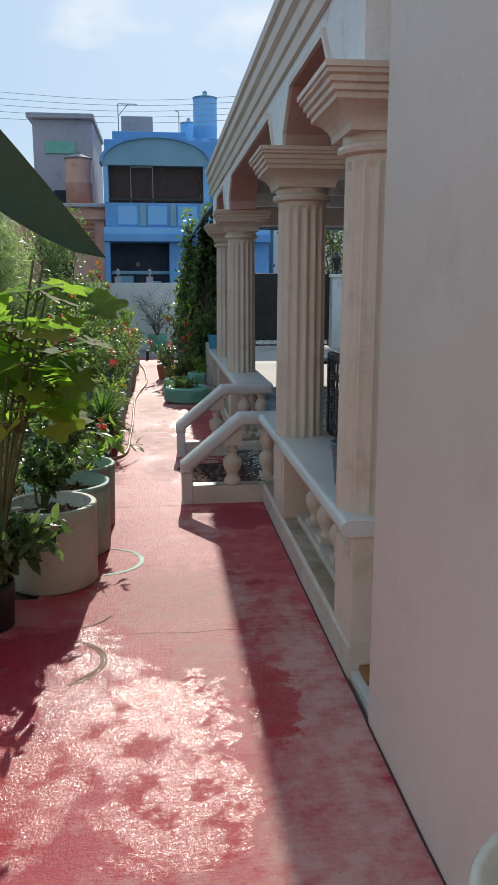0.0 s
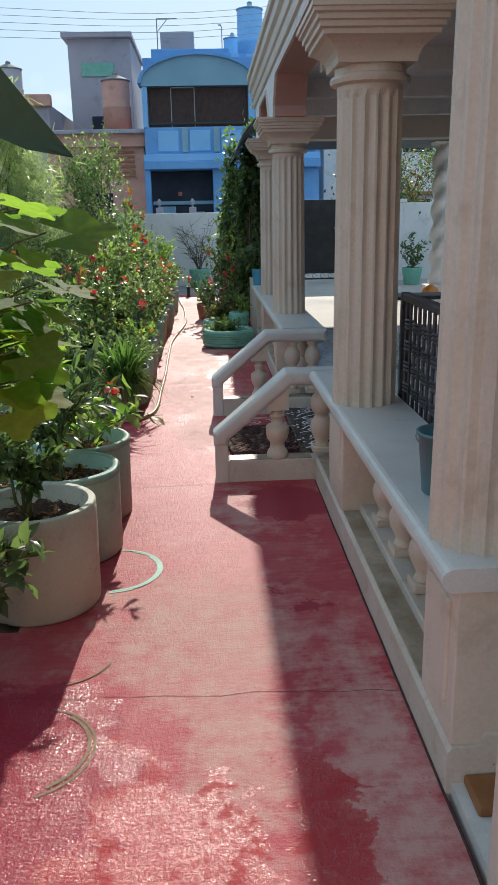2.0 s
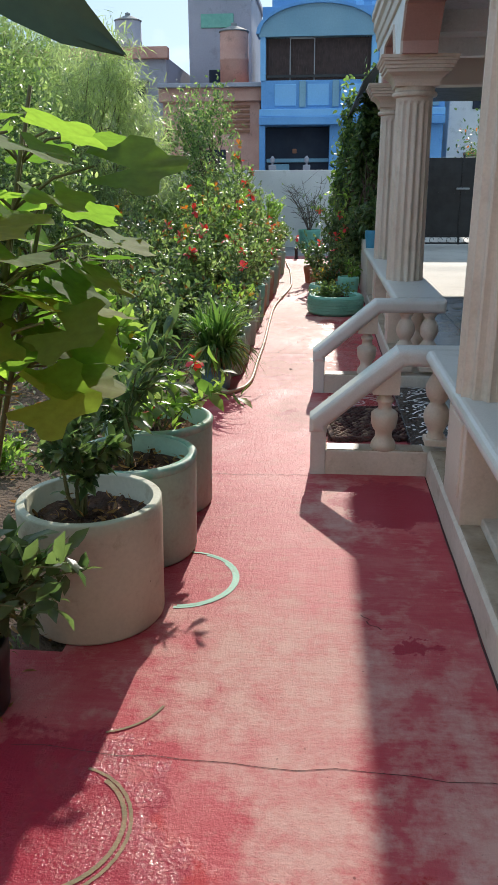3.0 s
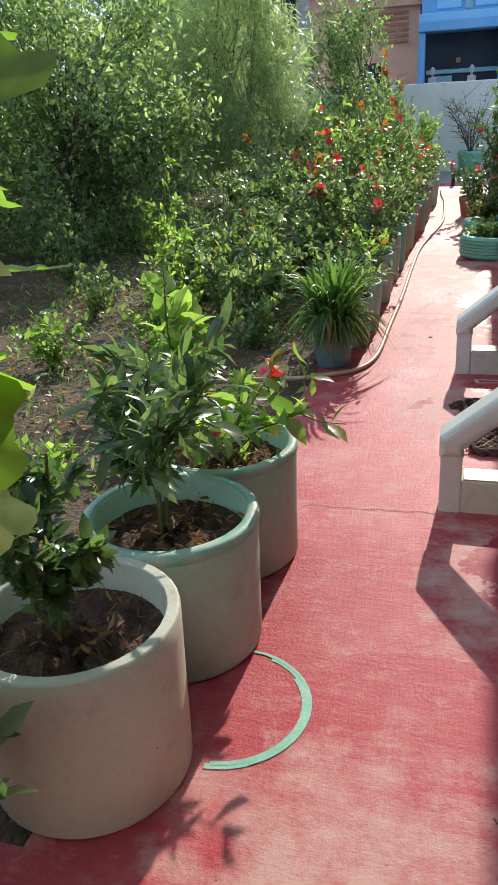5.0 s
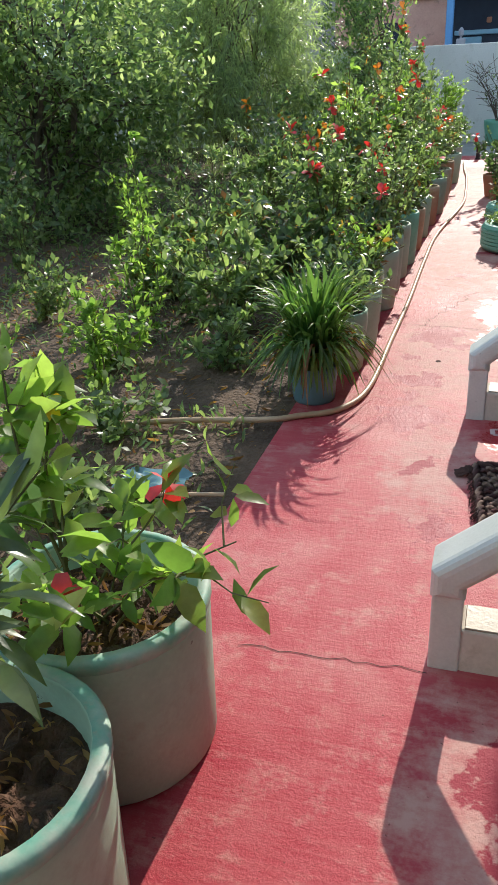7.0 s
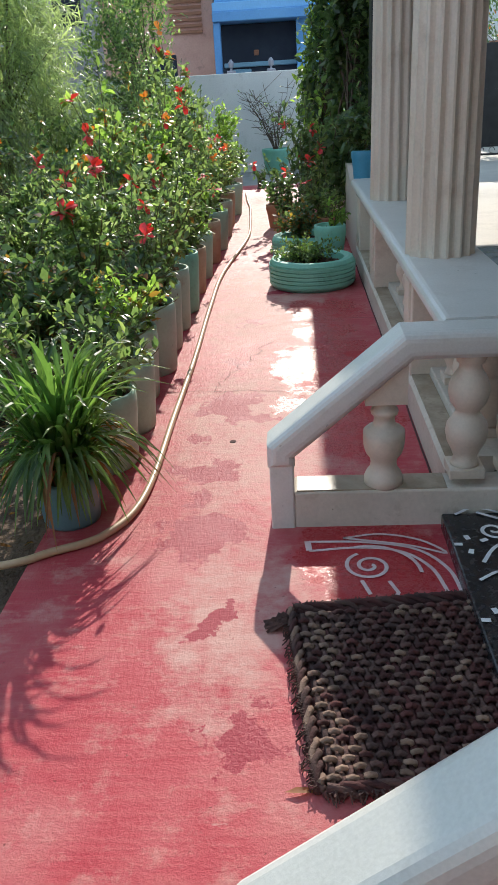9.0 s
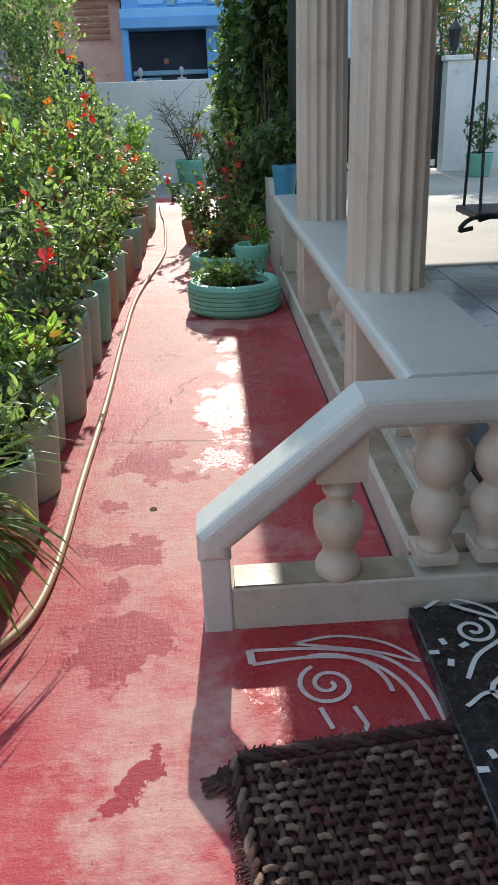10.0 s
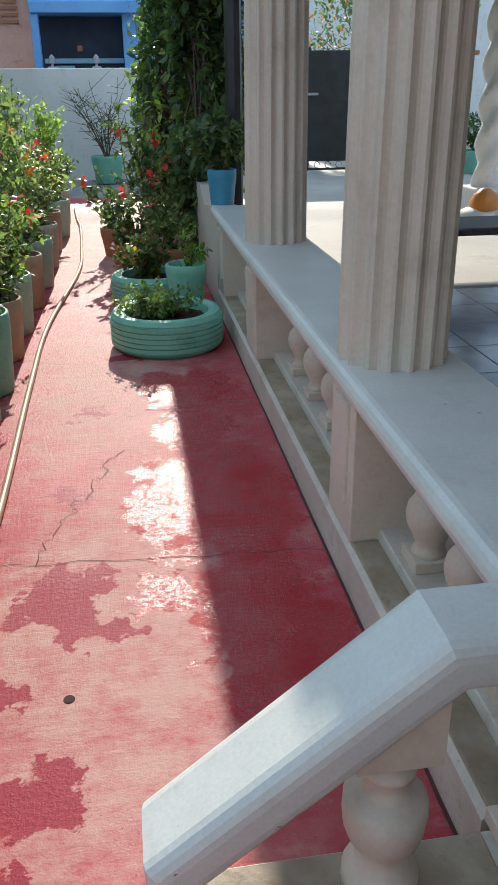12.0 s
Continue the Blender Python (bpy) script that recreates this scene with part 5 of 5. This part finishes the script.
def tree(name, label, x, y, height, spread, trunks, clumps, per, leaf, kind, mat, seed, droop=0.0, low=0.15, extra=None):
    """Trunks with limbs that end in clumps of leaves."""
    rng = np.random.default_rng(seed)
    t = thing(name, label, "tree", x, y, -0.05)
    bm = bmesh.new()
    pos, way = [], []
    tips = []
    for _ in range(trunks):
        a = rng.uniform(0, 6.28)
        top = Vector((spread * 0.3 * math.cos(a), spread * 0.3 * math.sin(a), height * rng.uniform(0.6, 0.85)))
        pts = smooth_path([(rng.normal(0, 0.06), rng.normal(0, 0.06), 0), tuple(top * 0.5 + Vector(rng.normal(0, 0.1, 3))), tuple(top)], 4)
        tube(bm, pts, 0.05 if spread > 0.5 else 0.014, 7, 0.35)
        for _ in range(clumps // trunks):
            o = pts[rng.integers(2, len(pts))]
            b = rng.uniform(0, 6.28)
            k = spread * math.sqrt(rng.random())
            zz = height * rng.uniform(low, 1.0)
            k *= math.sqrt(max(0.1, 1 - ((zz / height - 0.45) / 0.62) ** 2))
            e = Vector((k * math.cos(b), k * math.sin(b), zz))
            tube(bm, [o, (o + e) / 2 + Vector((0, 0, 0.1)), e], 0.012, 4, 0.4)
            tips.append((e, (e - o).normalized()))
    part("trunk", bm, M_BARK, t)
    for e, d in tips:
        c = rng.normal(0, 1, (per, 3)) * (0.17 * spread, 0.17 * spread, 0.12 * height) * 0.75
        pos.append(np.array(e) + c)
        w = rng.normal(0, 0.8, (per, 3)) + np.array(d) * 0.6 + (0, 0, -droop)
        way.append(w)
    pos, way = np.concatenate(pos), np.concatenate(way)
    pos[:, 2] = np.maximum(pos[:, 2], 0.05)
    part("crown", leaf_mesh("crown", pos, way, leaf * rng.uniform(0.6, 1.25, len(pos)), kind, rng), mat, t)
    if extra:
        m2, share, lab = extra
        j = rng.integers(0, len(pos), int(len(pos) * share))
        part("crown", leaf_mesh("crown", pos[j] + rng.normal(0, 0.04, (len(j), 3)), way[j] + (0, 0, 0.5), leaf * rng.uniform(0.6, 1.1, len(j)), kind, rng), m2, t, lab)
    return t


tree("tree", "dense rounded garden tree with small leaves", -4.3, 11.2, 2.7, 1.45, 3, 80, 190, 0.085, "ovate", L_MID, 201, low=0.1, extra=(L_GREY, 0.45, "lighter outer leaves"))
tree("tree", "feathery grey-green tree with narrow drooping leaves", -3.6, 15.6, 3.3, 1.35, 3, 72, 300, 0.19, "needle", L_GREY, 202, droop=0.7, low=0.2, extra=(L_GREY, 0.25, "light green needles"))
tree("tree", "dense light green broad-leaved tree", -6.6, 13.5, 3.6, 1.9, 3, 90, 180, 0.10, "ovate", L_MID, 203, low=0.08, extra=(L_GREY, 0.45, "fresh light leaves"))
tree("tree", "feathery pale green tree by the boundary wall", -5.6, 17.6, 4.2, 1.6, 3, 66, 300, 0.19, "needle", L_GREY, 204, droop=0.6, extra=(L_LIME, 0.3, "light needles"))
tree("tree", "leafy green tree near the boundary wall", -2.2, 18.6, 2.9, 0.9, 2, 50, 150, 0.085, "ovate", L_MID, 205, low=0.2, extra=(L_DARK, 0.3, "dark inner leaves"))
tree("tree", "dense dark garden bush in the shade", -5.2, 8.0, 2.1, 1.3, 3, 60, 180, 0.085, "ovate", L_MID, 206, low=0.05, extra=(L_DARK, 0.5, "darker leaves"))
tree("tree", "dense dark tree across the street", -9.5, 27, 5.5, 2.6, 3, 60, 110, 0.16, "ovate", L_DARK, 207, low=0.15)
tree("tree", "orange-flowered creeper tree over the gate", 5.0, 21.6, 3.2, 1.6, 2, 44, 110, 0.10, "ovate", L_DARK, 208, low=0.4, extra=(L_ORANGE, 0.12, "orange blossom"))

# creeper against the lean-to
tree("creeper", "tall dark green creeper covering the lean-to edge", 0.86, 12.9, 2.4, 0.27, 3, 60, 75, 0.105, "ovate", L_DARK, 210, droop=0.9, low=0.1, extra=(L_MID, 0.4, "lighter hanging leaves"))
# The lime leaf copies carry the backlight in their colour.
tree("creeper", "tall dark creeper beside the parapet", 0.72, 15.3, 2.5, 0.34, 3, 62, 70, 0.105, "ovate", L_DARK, 211, droop=0.9, low=0.1, extra=(L_LIME, 0.2, "leaves coloured lighter as if backlit"))
plant("vine", "thin climbing vine with light green backlit leaves", "vine", 0.45, 14.6, 0, 2.45, 0.16, 3, 120, 0.09, "ovate", L_LIME, 214, low=0.3, droop=0.4, stem_r=0.006)
plant("hibiscus", "slender shrub with red blooms by the creeper", "shrub", 0.42, 12.8, 0, 1.35, 0.2, 6, 240, 0.065, "ovate", L_DARK, 212, flowers=[(L_RED, 3, 0.07, "red bloom")], low=0.15)
plant("shrub", "tall leafy shrub in front of the creeper", "shrub", 0.38, 13.7, 0, 1.6, 0.28, 9, 600, 0.075, "ovate", L_DARK, 213, flowers=[(L_RED, 2, 0.07, "red bloom")], low=0.1, extra=(L_MID, 0.4, "lighter leaves"))

# ---- tyre planters ----
def tyre(x, y, z, r, h, seed, label):
    t = thing("tyre_planter", label, "planter", x, y, z, group="tyre planters")
    bm = bmesh.new()
    prof = [(r * 0.72, 0.0), (r * 0.9, 0.0), (r * 0.975, 0.02)]
    for i in range(5):
        zz = 0.035 + (h - 0.07) * i / 5
        st = (h - 0.07) / 5
        prof += [(r, zz), (r, zz + st * 0.78), (r * 0.972, zz + st * 0.84), (r * 0.972, zz + st * 0.98)]
    prof += [(r * 0.985, h - 0.03), (r * 0.93, h - 0.005), (r * 0.85, h), (r * 0.74, h - 0.012), (r * 0.7, h - 0.09)]
    lathe(bm, prof, 56)
    part("tyre", bm, M_MINT, t)
    part("soil", soil_disc(r * 0.74, seed), M_CLOD, t).location = (0, 0, h - 0.055)
    return t


tyre(0.367, 10.6, 0, 0.315, 0.21, 61, "mint-painted car tyre planter on the red walk")
tyre(0.33, 11.62, 0, 0.28, 0.2, 62, "faded mint-painted tyre planter behind the first")
plant("herb", "dense low bright green herb in the tyre", "plant", 0.32, 10.6, 0.15, 0.17, 0.23, 26, 1900, 0.03, "small", L_MID, 63, low=0.1, stem_r=0.003, extra=(L_LIME, 0.3, "fresh light leaves"))
plant("herb", "bushy brown-green plant in the rear tyre", "plant", 0.28, 11.6, 0.14, 0.34, 0.25, 14, 900, 0.045, "small", L_DARK, 64, low=0.1, extra=(L_RUST, 0.35, "rust-brown leaves"))
pot("plant_pot", "mint-green pot with a flared wavy rim", 0.52, 11.15, 0.125, 0.34, M_MINT, 65, foot=0.75, wob=0.05)
plant("herb", "small upright plant in the mint pot", "plant", 0.54, 11.16, 0.27, 0.34, 0.12, 5, 90, 0.06, "ovate", L_LIME, 66)
for i, (x, y, h) in enumerate([(0.2, 12.5, 0.55), (0.5, 12.3, 0.5), (0.1, 13.3, 0.6)]):
    pot("plant_pot", "terracotta pot behind the tyre planters", x, y, 0.15, 0.24, M_TERRA, 220 + i, foot=0.8, group="rear pots", seg=24)
    plant("shrub", "leafy shrub in a terracotta pot", "shrub", x, y, 0.19, h, 0.26, 8, 520, 0.055, "small", (L_DARK, L_MID)[i % 2], 225 + i, flowers=[(L_RED, 1, 0.06, "red bloom")], group="rear shrubs", low=0.1)
pot("plant_pot", "bright blue plastic pot on the parapet", 0.82, 11.66, 0.095, 0.24, M_BLUEPOT, 230, foot=0.8, z=0.6)
plant("shrub", "dark leafy plant in the blue pot", "shrub", 0.82, 11.66, 0.78, 0.6, 0.25, 8, 520, 0.07, "ovate", L_DARK, 231, droop=0.3)
pot("plant_pot", "mint-green pot by the boundary wall", -0.05, 19.2, 0.24, 0.4, M_MINT, 232, foot=0.8)
plant("shrub", "nearly bare twiggy shrub in the mint pot", "shrub", -0.05, 19.2, 0.33, 1.4, 0.55, 16, 60, 0.06, "small", L_MID, 233, stem_r=0.009, stem_mat=M_BARK, twigs=8)
pot("plant_pot", "orange plastic pot at the end of the row", -0.75, 16.6, 0.2, 0.42, M_ORANGE, 234, foot=0.85)
plant("shrub", "light green shrub in the orange pot", "shrub", -0.75, 16.6, 0.36, 0.9, 0.4, 8, 420, 0.08, "ovate", L_LIME, 235)
for i, (x, y) in enumerate([(5.9, 19.2), (7.2, 19.2), (4.65, 18.6)]):
    pot("plant_pot", "mint-green courtyard pot by the white wall", x, y, 0.22, 0.36, M_MINT, 240 + i, foot=0.8, group="courtyard pots", seg=26)
    plant("shrub", "leafy shrub in a courtyard pot", "shrub", x, y, 0.29, 0.85, 0.36, 9, 600, 0.075, "ovate", (L_DARK, L_MID)[i % 2], 245 + i, group="courtyard shrubs")

# ---- hose, marks and small things on the walk ----
hose = thing("garden_hose", "long tan rubber garden hose along the pots", "hose", 0, 0, 0)
pts = smooth_path([(-1.5, 6.62, 0.012), (-1.05, 6.78, 0.013), (-0.69, 6.86, 0.014), (-0.56, 6.93, 0.014), (-0.40, 7.04, 0.014), (-0.315, 7.32, 0.014), (-0.313, 8.08, 0.014), (-0.314, 8.88, 0.014), (-0.335, 10.0, 0.014), (-0.333, 11.06, 0.014), (-0.22, 12.6, 0.014), (-0.237, 13.56, 0.014), (-0.3, 14.8, 0.014), (-0.36, 15.4, 0.014), (-0.43, 16.3, 0.014)], 10)
part("tube", tube(bmesh.new(), pts, 0.0135, 9), M_HOSE, hose, smooth=True)
pipe = thing("standpipe", "short dark pipe stub in the cement", "pipe", -0.26, 16.9, 0)
bm = bmesh.new()
lathe(bm, [(0.04, 0), (0.04, 0.02), (0.03, 0.025), (0.03, 0.16), (0.038, 0.165), (0.038, 0.2), (0.02, 0.2)], 14)
part("body", bm, M_BLACK, pipe)


def ribbon(bm, points, width, z, taper=False):
    pts = [Vector((p[0], p[1], 0)) for p in points]
    n = len(pts)
    row = []
    for i, p in enumerate(pts):
        d = pts[min(i + 1, n - 1)] - pts[max(0, i - 1)]
        s = Vector((-d.y, d.x, 0)).normalized()
        w = width / 2 * (1 - 0.8 * i / (n - 1) if taper else 1.0)
        row.append((bm.verts.new(p + s * w + Vector((0, 0, z))), bm.verts.new(p - s * w + Vector((0, 0, z)))))
    for a, b in zip(row, row[1:]):
        bm.faces.new((a[0], a[1], b[1], b[0]))
    return bm


def spiral(cx, cy, r, turns, start, sense=1, n=40):
    return [(cx + r * (1 - 0.88 * k / n) * math.cos(start + sense * 2 * math.pi * turns * k / n), cy + r * (1 - 0.88 * k / n) * math.sin(start + sense * 2 * math.pi * turns * k / n)) for k in range(n + 1)]


def paint(name, label, mat, strokes, z, category="floor painting"):
    t = thing(name, label, category, 0, 0, 0)
    for k, (pts, w) in enumerate(strokes):
        part("stroke", ribbon(bmesh.new(), pts, w, z + 0.0005 * (k % 7)), mat, t)
    return t


def arc(cx, cy, r, a0, a1, n=90, wob=0.0006):
    return [((cx + (r + wob * math.sin(k * 1.3)) * math.cos(radians(a0 + (a1 - a0) * k / n))), cy + (r + wob * math.sin(k * 0.9)) * math.sin(radians(a0 + (a1 - a0) * k / n))) for k in range(n + 1)]


M_RING = surface("mint_floor_paint", (0.14, 0.42, 0.30), (0.26, 0.50, 0.38), 0.6, 14, 80, 0.2, dirt=(0.42, 0.16, 0.14))
M_RING2 = surface("old_ring_stain", (0.16, 0.13, 0.06), (0.34, 0.22, 0.13), 0.8, 18, 80, 0.3, dirt=(0.36, 0.06, 0.05))
M_CRACK = surface("crack_dirt", (0.05, 0.02, 0.02), (0.10, 0.04, 0.035), 0.95, 18, 80, 0.2)
paint("pot_ring", "mint-green paint ring where a pot stood", M_RING, [(arc(-0.32, 4.31, 0.212, -88, 70), 0.017), (arc(-0.322, 4.31, 0.203, -84, 40), 0.012), (arc(-0.32, 4.312, 0.216, -60, 98), 0.009)], 0.0016, "paint mark")
paint("pot_ring", "brown-green dirt ring where a pot stood", M_RING2, [(arc(-0.44, 3.09, 0.205, -70, 75), 0.009), (arc(-0.44, 3.095, 0.188, -60, 55), 0.012), (arc(-0.43, 3.62, 0.2, -75, -20), 0.008)], 0.0016, "paint mark")
rc = random.Random(9)


def crack(x0, y0, x1, y1, n=14, j=0.012):
    return [(x0 + (x1 - x0) * k / n + rc.uniform(-j, j), y0 + (y1 - y0) * k / n + rc.uniform(-j, j)) for k in range(n + 1)]


paint("floor_cracks", "thin dark cracks in the red cement", M_CRACK, [(crack(-0.62, 3.36, 0.73, 3.31), 0.0022), (crack(-0.35, 5.42, 0.15, 5.44, 14, 0.008), 0.003), (crack(-0.62, 8.42, 0.73, 8.34), 0.0025), (crack(0.1, 9.2, -0.18, 8.4, 26, 0.022), 0.0025), (crack(0.2, 9.6, 0.72, 9.62), 0.003),
      (crack(0.729, -2, 0.731, 5.44, 40, 0.0025), 0.008), (crack(0.728, 7.22, 0.731, 11.7, 30, 0.0025), 0.008), (crack(0.35, 4.1, 0.40, 4.0, 6), 0.004)], 0.0012, "crack")
hole = thing("floor_hole", "small round drain hole in the walk", "hole", -0.03, 7.79, 0)
bm = bmesh.new()
lathe(bm, [(0.014, 0.0), (0.013, 0.002), (0.012, 0.001)], 16)
part("plug", bm, M_CRACK, hole)

# painted scrolls on the red step landing
st = [(smooth_path([(0.27, 6.93, 0), (0.42, 6.945, 0), (0.55, 6.92, 0), (0.63, 6.83, 0), (0.66, 6.70, 0)], 6), 0.012), (smooth_path([(0.27, 6.985, 0), (0.45, 6.975, 0), (0.6, 6.93, 0), (0.68, 6.82, 0), (0.7, 6.68, 0)], 6), 0.012), (spiral(0.45, 6.84, 0.075, 1.8, 2.0), 0.012), (arc(0.45, 6.80, 0.15, 0, 105), 0.012),
      ([(0.27, 6.93), (0.265, 6.985)], 0.02),
      (smooth_path([(0.38, 7.0, 0), (0.5, 7.02, 0), (0.62, 6.98, 0), (0.69, 6.9, 0), (0.58, 6.95, 0), (0.38, 7.0, 0)], 5), 0.01), ([(0.42, 6.76), (0.44, 6.69)], 0.012), ([(0.5, 6.76), (0.52, 6.70), (0.5, 6.66)], 0.012)]
paint("floor_scrolls", "faded white painted scrolls on the red landing", M_CHALKRED, st, 0.0016)
st = []
for k, y in enumerate((5.8, 6.17, 6.54, 6.91)):
    s = 1 if k % 2 == 0 else -1
    st += [(spiral(0.86, y + 0.06, 0.055, 1.6, 1.0, s), 0.012), (spiral(0.99, y - 0.05, 0.06, 1.6, 4.0, -s), 0.012),
           (smooth_path([(0.79, y - 0.12, 0), (0.84, y - 0.04, 0), (0.93, y + 0.03, 0), (0.98, y + 0.13, 0), (1.08, y + 0.17, 0)], 6), 0.012),
           (smooth_path([(0.76, y + 0.16, 0), (0.83, y + 0.2, 0), (0.92, y + 0.15, 0), (0.95, y + 0.09, 0)], 6), 0.011)]
    for m in range(4):
        a = 0.5 + m * 1.3
        st.append(([(0.78 + 0.03 * math.cos(a), y - 0.02 + 0.03 * math.sin(a)), (0.78 + 0.055 * math.cos(a), y - 0.02 + 0.055 * math.sin(a))], 0.016))
        st.append(([(1.03 + 0.02 * math.cos(a), y + 0.09 + 0.02 * math.sin(a)), (1.03 + 0.045 * math.cos(a), y + 0.09 + 0.045 * math.sin(a))], 0.014))
st.append((smooth_path([(0.93 + 0.1 * (1 if k % 2 else -1), 5.72 + 0.17 * k, 0) for k in range(9)], 7), 0.013))
for k, (pts, w) in enumerate(st):
    part("scroll", ribbon(bmesh.new(), [(p[0] - 0.72, p[1] - 5.62) for p in pts], w, 0.0516 + 0.0005 * (k % 7)), M_CHALK, slab, "white painted scroll")


def rag_mat():
    """A mat woven from thick rag cords: long dark warps, short pale wefts that show between them."""
    rnd = random.Random(3)
    t = thing("door_mat", "thick brown woven rag mat with frayed edges", "mat", 0.50, 6.325, 0.0)
    t.rotation_euler = (0, 0, radians(6))
    hw, hl = 0.245, 0.300
    part("base", boxed(-hw, hw, -hl, hl, 0.002, 0.012, bevel=0.004), M_MAT1, t)
    pitch, row = 0.037, 0.0265
    nx, ny = 13, 22
    for i in range(2 * nx - 1):
        x = -hw + 0.018 + i * pitch / 2
        pts = []
        for j in range(ny * 2 + 1):
            up = 1 if (j // 2 + i) % 2 else -1
            pts.append((x + rnd.uniform(-0.0015, 0.0015), -hl + j * row / 2 + rnd.uniform(-0.001, 0.001), 0.0145 + 0.0055 * up * (1 if j % 2 else 0.3)))
        part("warp_cord", tube(bmesh.new(), pts, 0.0088, 6), (M_MAT1, M_MAT1, M_MAT3)[rnd.randrange(3)], t, smooth=True)
    bm = bmesh.new()
    tube(bm, [(-0.0145, 0, -0.006), (-0.010, 0.0008, 0.004), (0.0, 0, 0.0075), (0.010, -0.0008, 0.004), (0.0145, 0, -0.006)], 0.0068, 6)
    weft = mesh_of(bm, "weft_cord", True)
    meshes = []
    for m in (M_MAT1, M_MAT2, M_MAT3):
        c = weft.copy()
        c.materials.append(m)
        meshes.append(c)
    for j in range(ny):
        for i in range(nx):
            k = rnd.random()
            me = meshes[1] if k < (0.75 if i < 2 else 0.16) else meshes[2] if k < 0.6 else meshes[0]
            ob = part("weft_cord", me, M_MAT1, t)
            ob.location = (-hw + 0.018 + i * pitch + (pitch / 2 if j % 2 else 0) + rnd.uniform(-0.003, 0.003), -hl + 0.013 + j * row + rnd.uniform(-0.002, 0.002), 0.022 + rnd.uniform(-0.002, 0.003))
            ob.rotation_euler = (rnd.uniform(-0.2, 0.2), rnd.uniform(-0.15, 0.15), radians(rnd.uniform(-14, 14)))
    edges = ([(-hw - 0.012, -hl + 0.03 * k) for k in range(21)], [(-hw + 0.035 * k, hl + 0.01) for k in range(15)], [(-hw + 0.035 * k, -hl - 0.01) for k in range(15)], [(hw + 0.012, -hl + 0.03 * k) for k in range(21)])
    for n, pts in enumerate(edges):
        for s in (0, 1, 2):
            ph = s * 2.094
            bm = bmesh.new()
            tube(bm, smooth_path([(x + 0.009 * math.sin(k * 1.9 + ph), y + 0.009 * math.cos(k * 1.9 + ph), 0.016 + 0.008 * math.sin(k * 1.9 + ph + 1)) for k, (x, y) in enumerate(pts)], 3), 0.0088, 6)
            part("braid", bm, (M_MAT2, M_MAT3, M_MAT1)[s] if n == 0 else (M_MAT3, M_MAT1, M_MAT1)[s], t, "frayed plaited edge cord", smooth=True)
    bm = bmesh.new()
    for k in range(520):
        side = rnd.choice((0, 1, 1, 2))
        x, y, dx, dy = ((-hw - 0.018, rnd.uniform(-hl, hl), -1, 0), (rnd.uniform(-hw, hw), hl + 0.012, 0, 1), (rnd.uniform(-hw, hw), -hl - 0.012, 0, -1))[side]
        ln = rnd.uniform(0.008, 0.03)
        tube(bm, [(x, y, 0.018), (x + dx * ln * 0.6 + rnd.uniform(-0.01, 0.01), y + dy * ln * 0.6 + rnd.uniform(-0.01, 0.01), 0.024), (x + dx * ln, y + dy * ln, 0.006)], 0.002, 3)
    for k in range(16):
        tube(bm, [(-hw - 0.01, hl - 0.03, 0.014), (-hw - 0.045 + rnd.uniform(-0.02, 0.02), hl - 0.035 + rnd.uniform(-0.025, 0.025), 0.024), (-hw - 0.075 + rnd.uniform(-0.015, 0.02), hl - 0.04 + rnd.uniform(-0.03, 0.03), 0.006)], 0.005, 4)
    tagged(part("fringe", bm, M_MAT3, t, "frayed cord ends"), kind="stuff")


rag_mat()
leafs = thing("fallen_leaf", "dry tan leaf beside the mat", "leaf", 0.2, 6.0, 0.006)
part("blade", leaf_mesh("blade", [(0, 0, 0)], [(1, 0.1, 0.05)], [0.075], "long", np.random.default_rng(1), 0.1), L_DRY, leafs)
cl = thing("cloth_scrap", "crumpled teal cloth on the soil", "cloth", -0.95, 6.2, 0.0)
bm = bmesh.new()
bmesh.ops.create_grid(bm, x_segments=14, y_segments=10, size=0.13)
for v in bm.verts:
    v.co.z = 0.025 + 0.03 * noise.noise((v.co.x * 16, v.co.y * 22, 3))
    v.co.y *= 0.7
part("sheet", bm, M_TEAL, cl, smooth=True)
stick = thing("stick", "thin dry bamboo stick on the soil", "stick", -1.1, 6.05, 0.02)
part("shaft", tube(bmesh.new(), [(-0.5, -0.05, 0), (0.0, 0, 0.01), (0.45, 0.12, 0)], 0.008, 6), M_HOSE, stick)

# ---- porch floor tiles, last ----
porch = bpy.data.objects["floor_porch"]
TILE = mesh_of(boxed(-0.198, 0.198, -0.198, 0.198, 0.0, 0.012, bevel=0.003, seg=1), "tile")
TILE.materials.append(M_TILE)
for i in range(9):
    for j in range(21):
        ob = part("tile", TILE, M_TILE, porch)
        ob.location = (1.29 + i * 0.4, 2.95 + j * 0.4, 0.088)
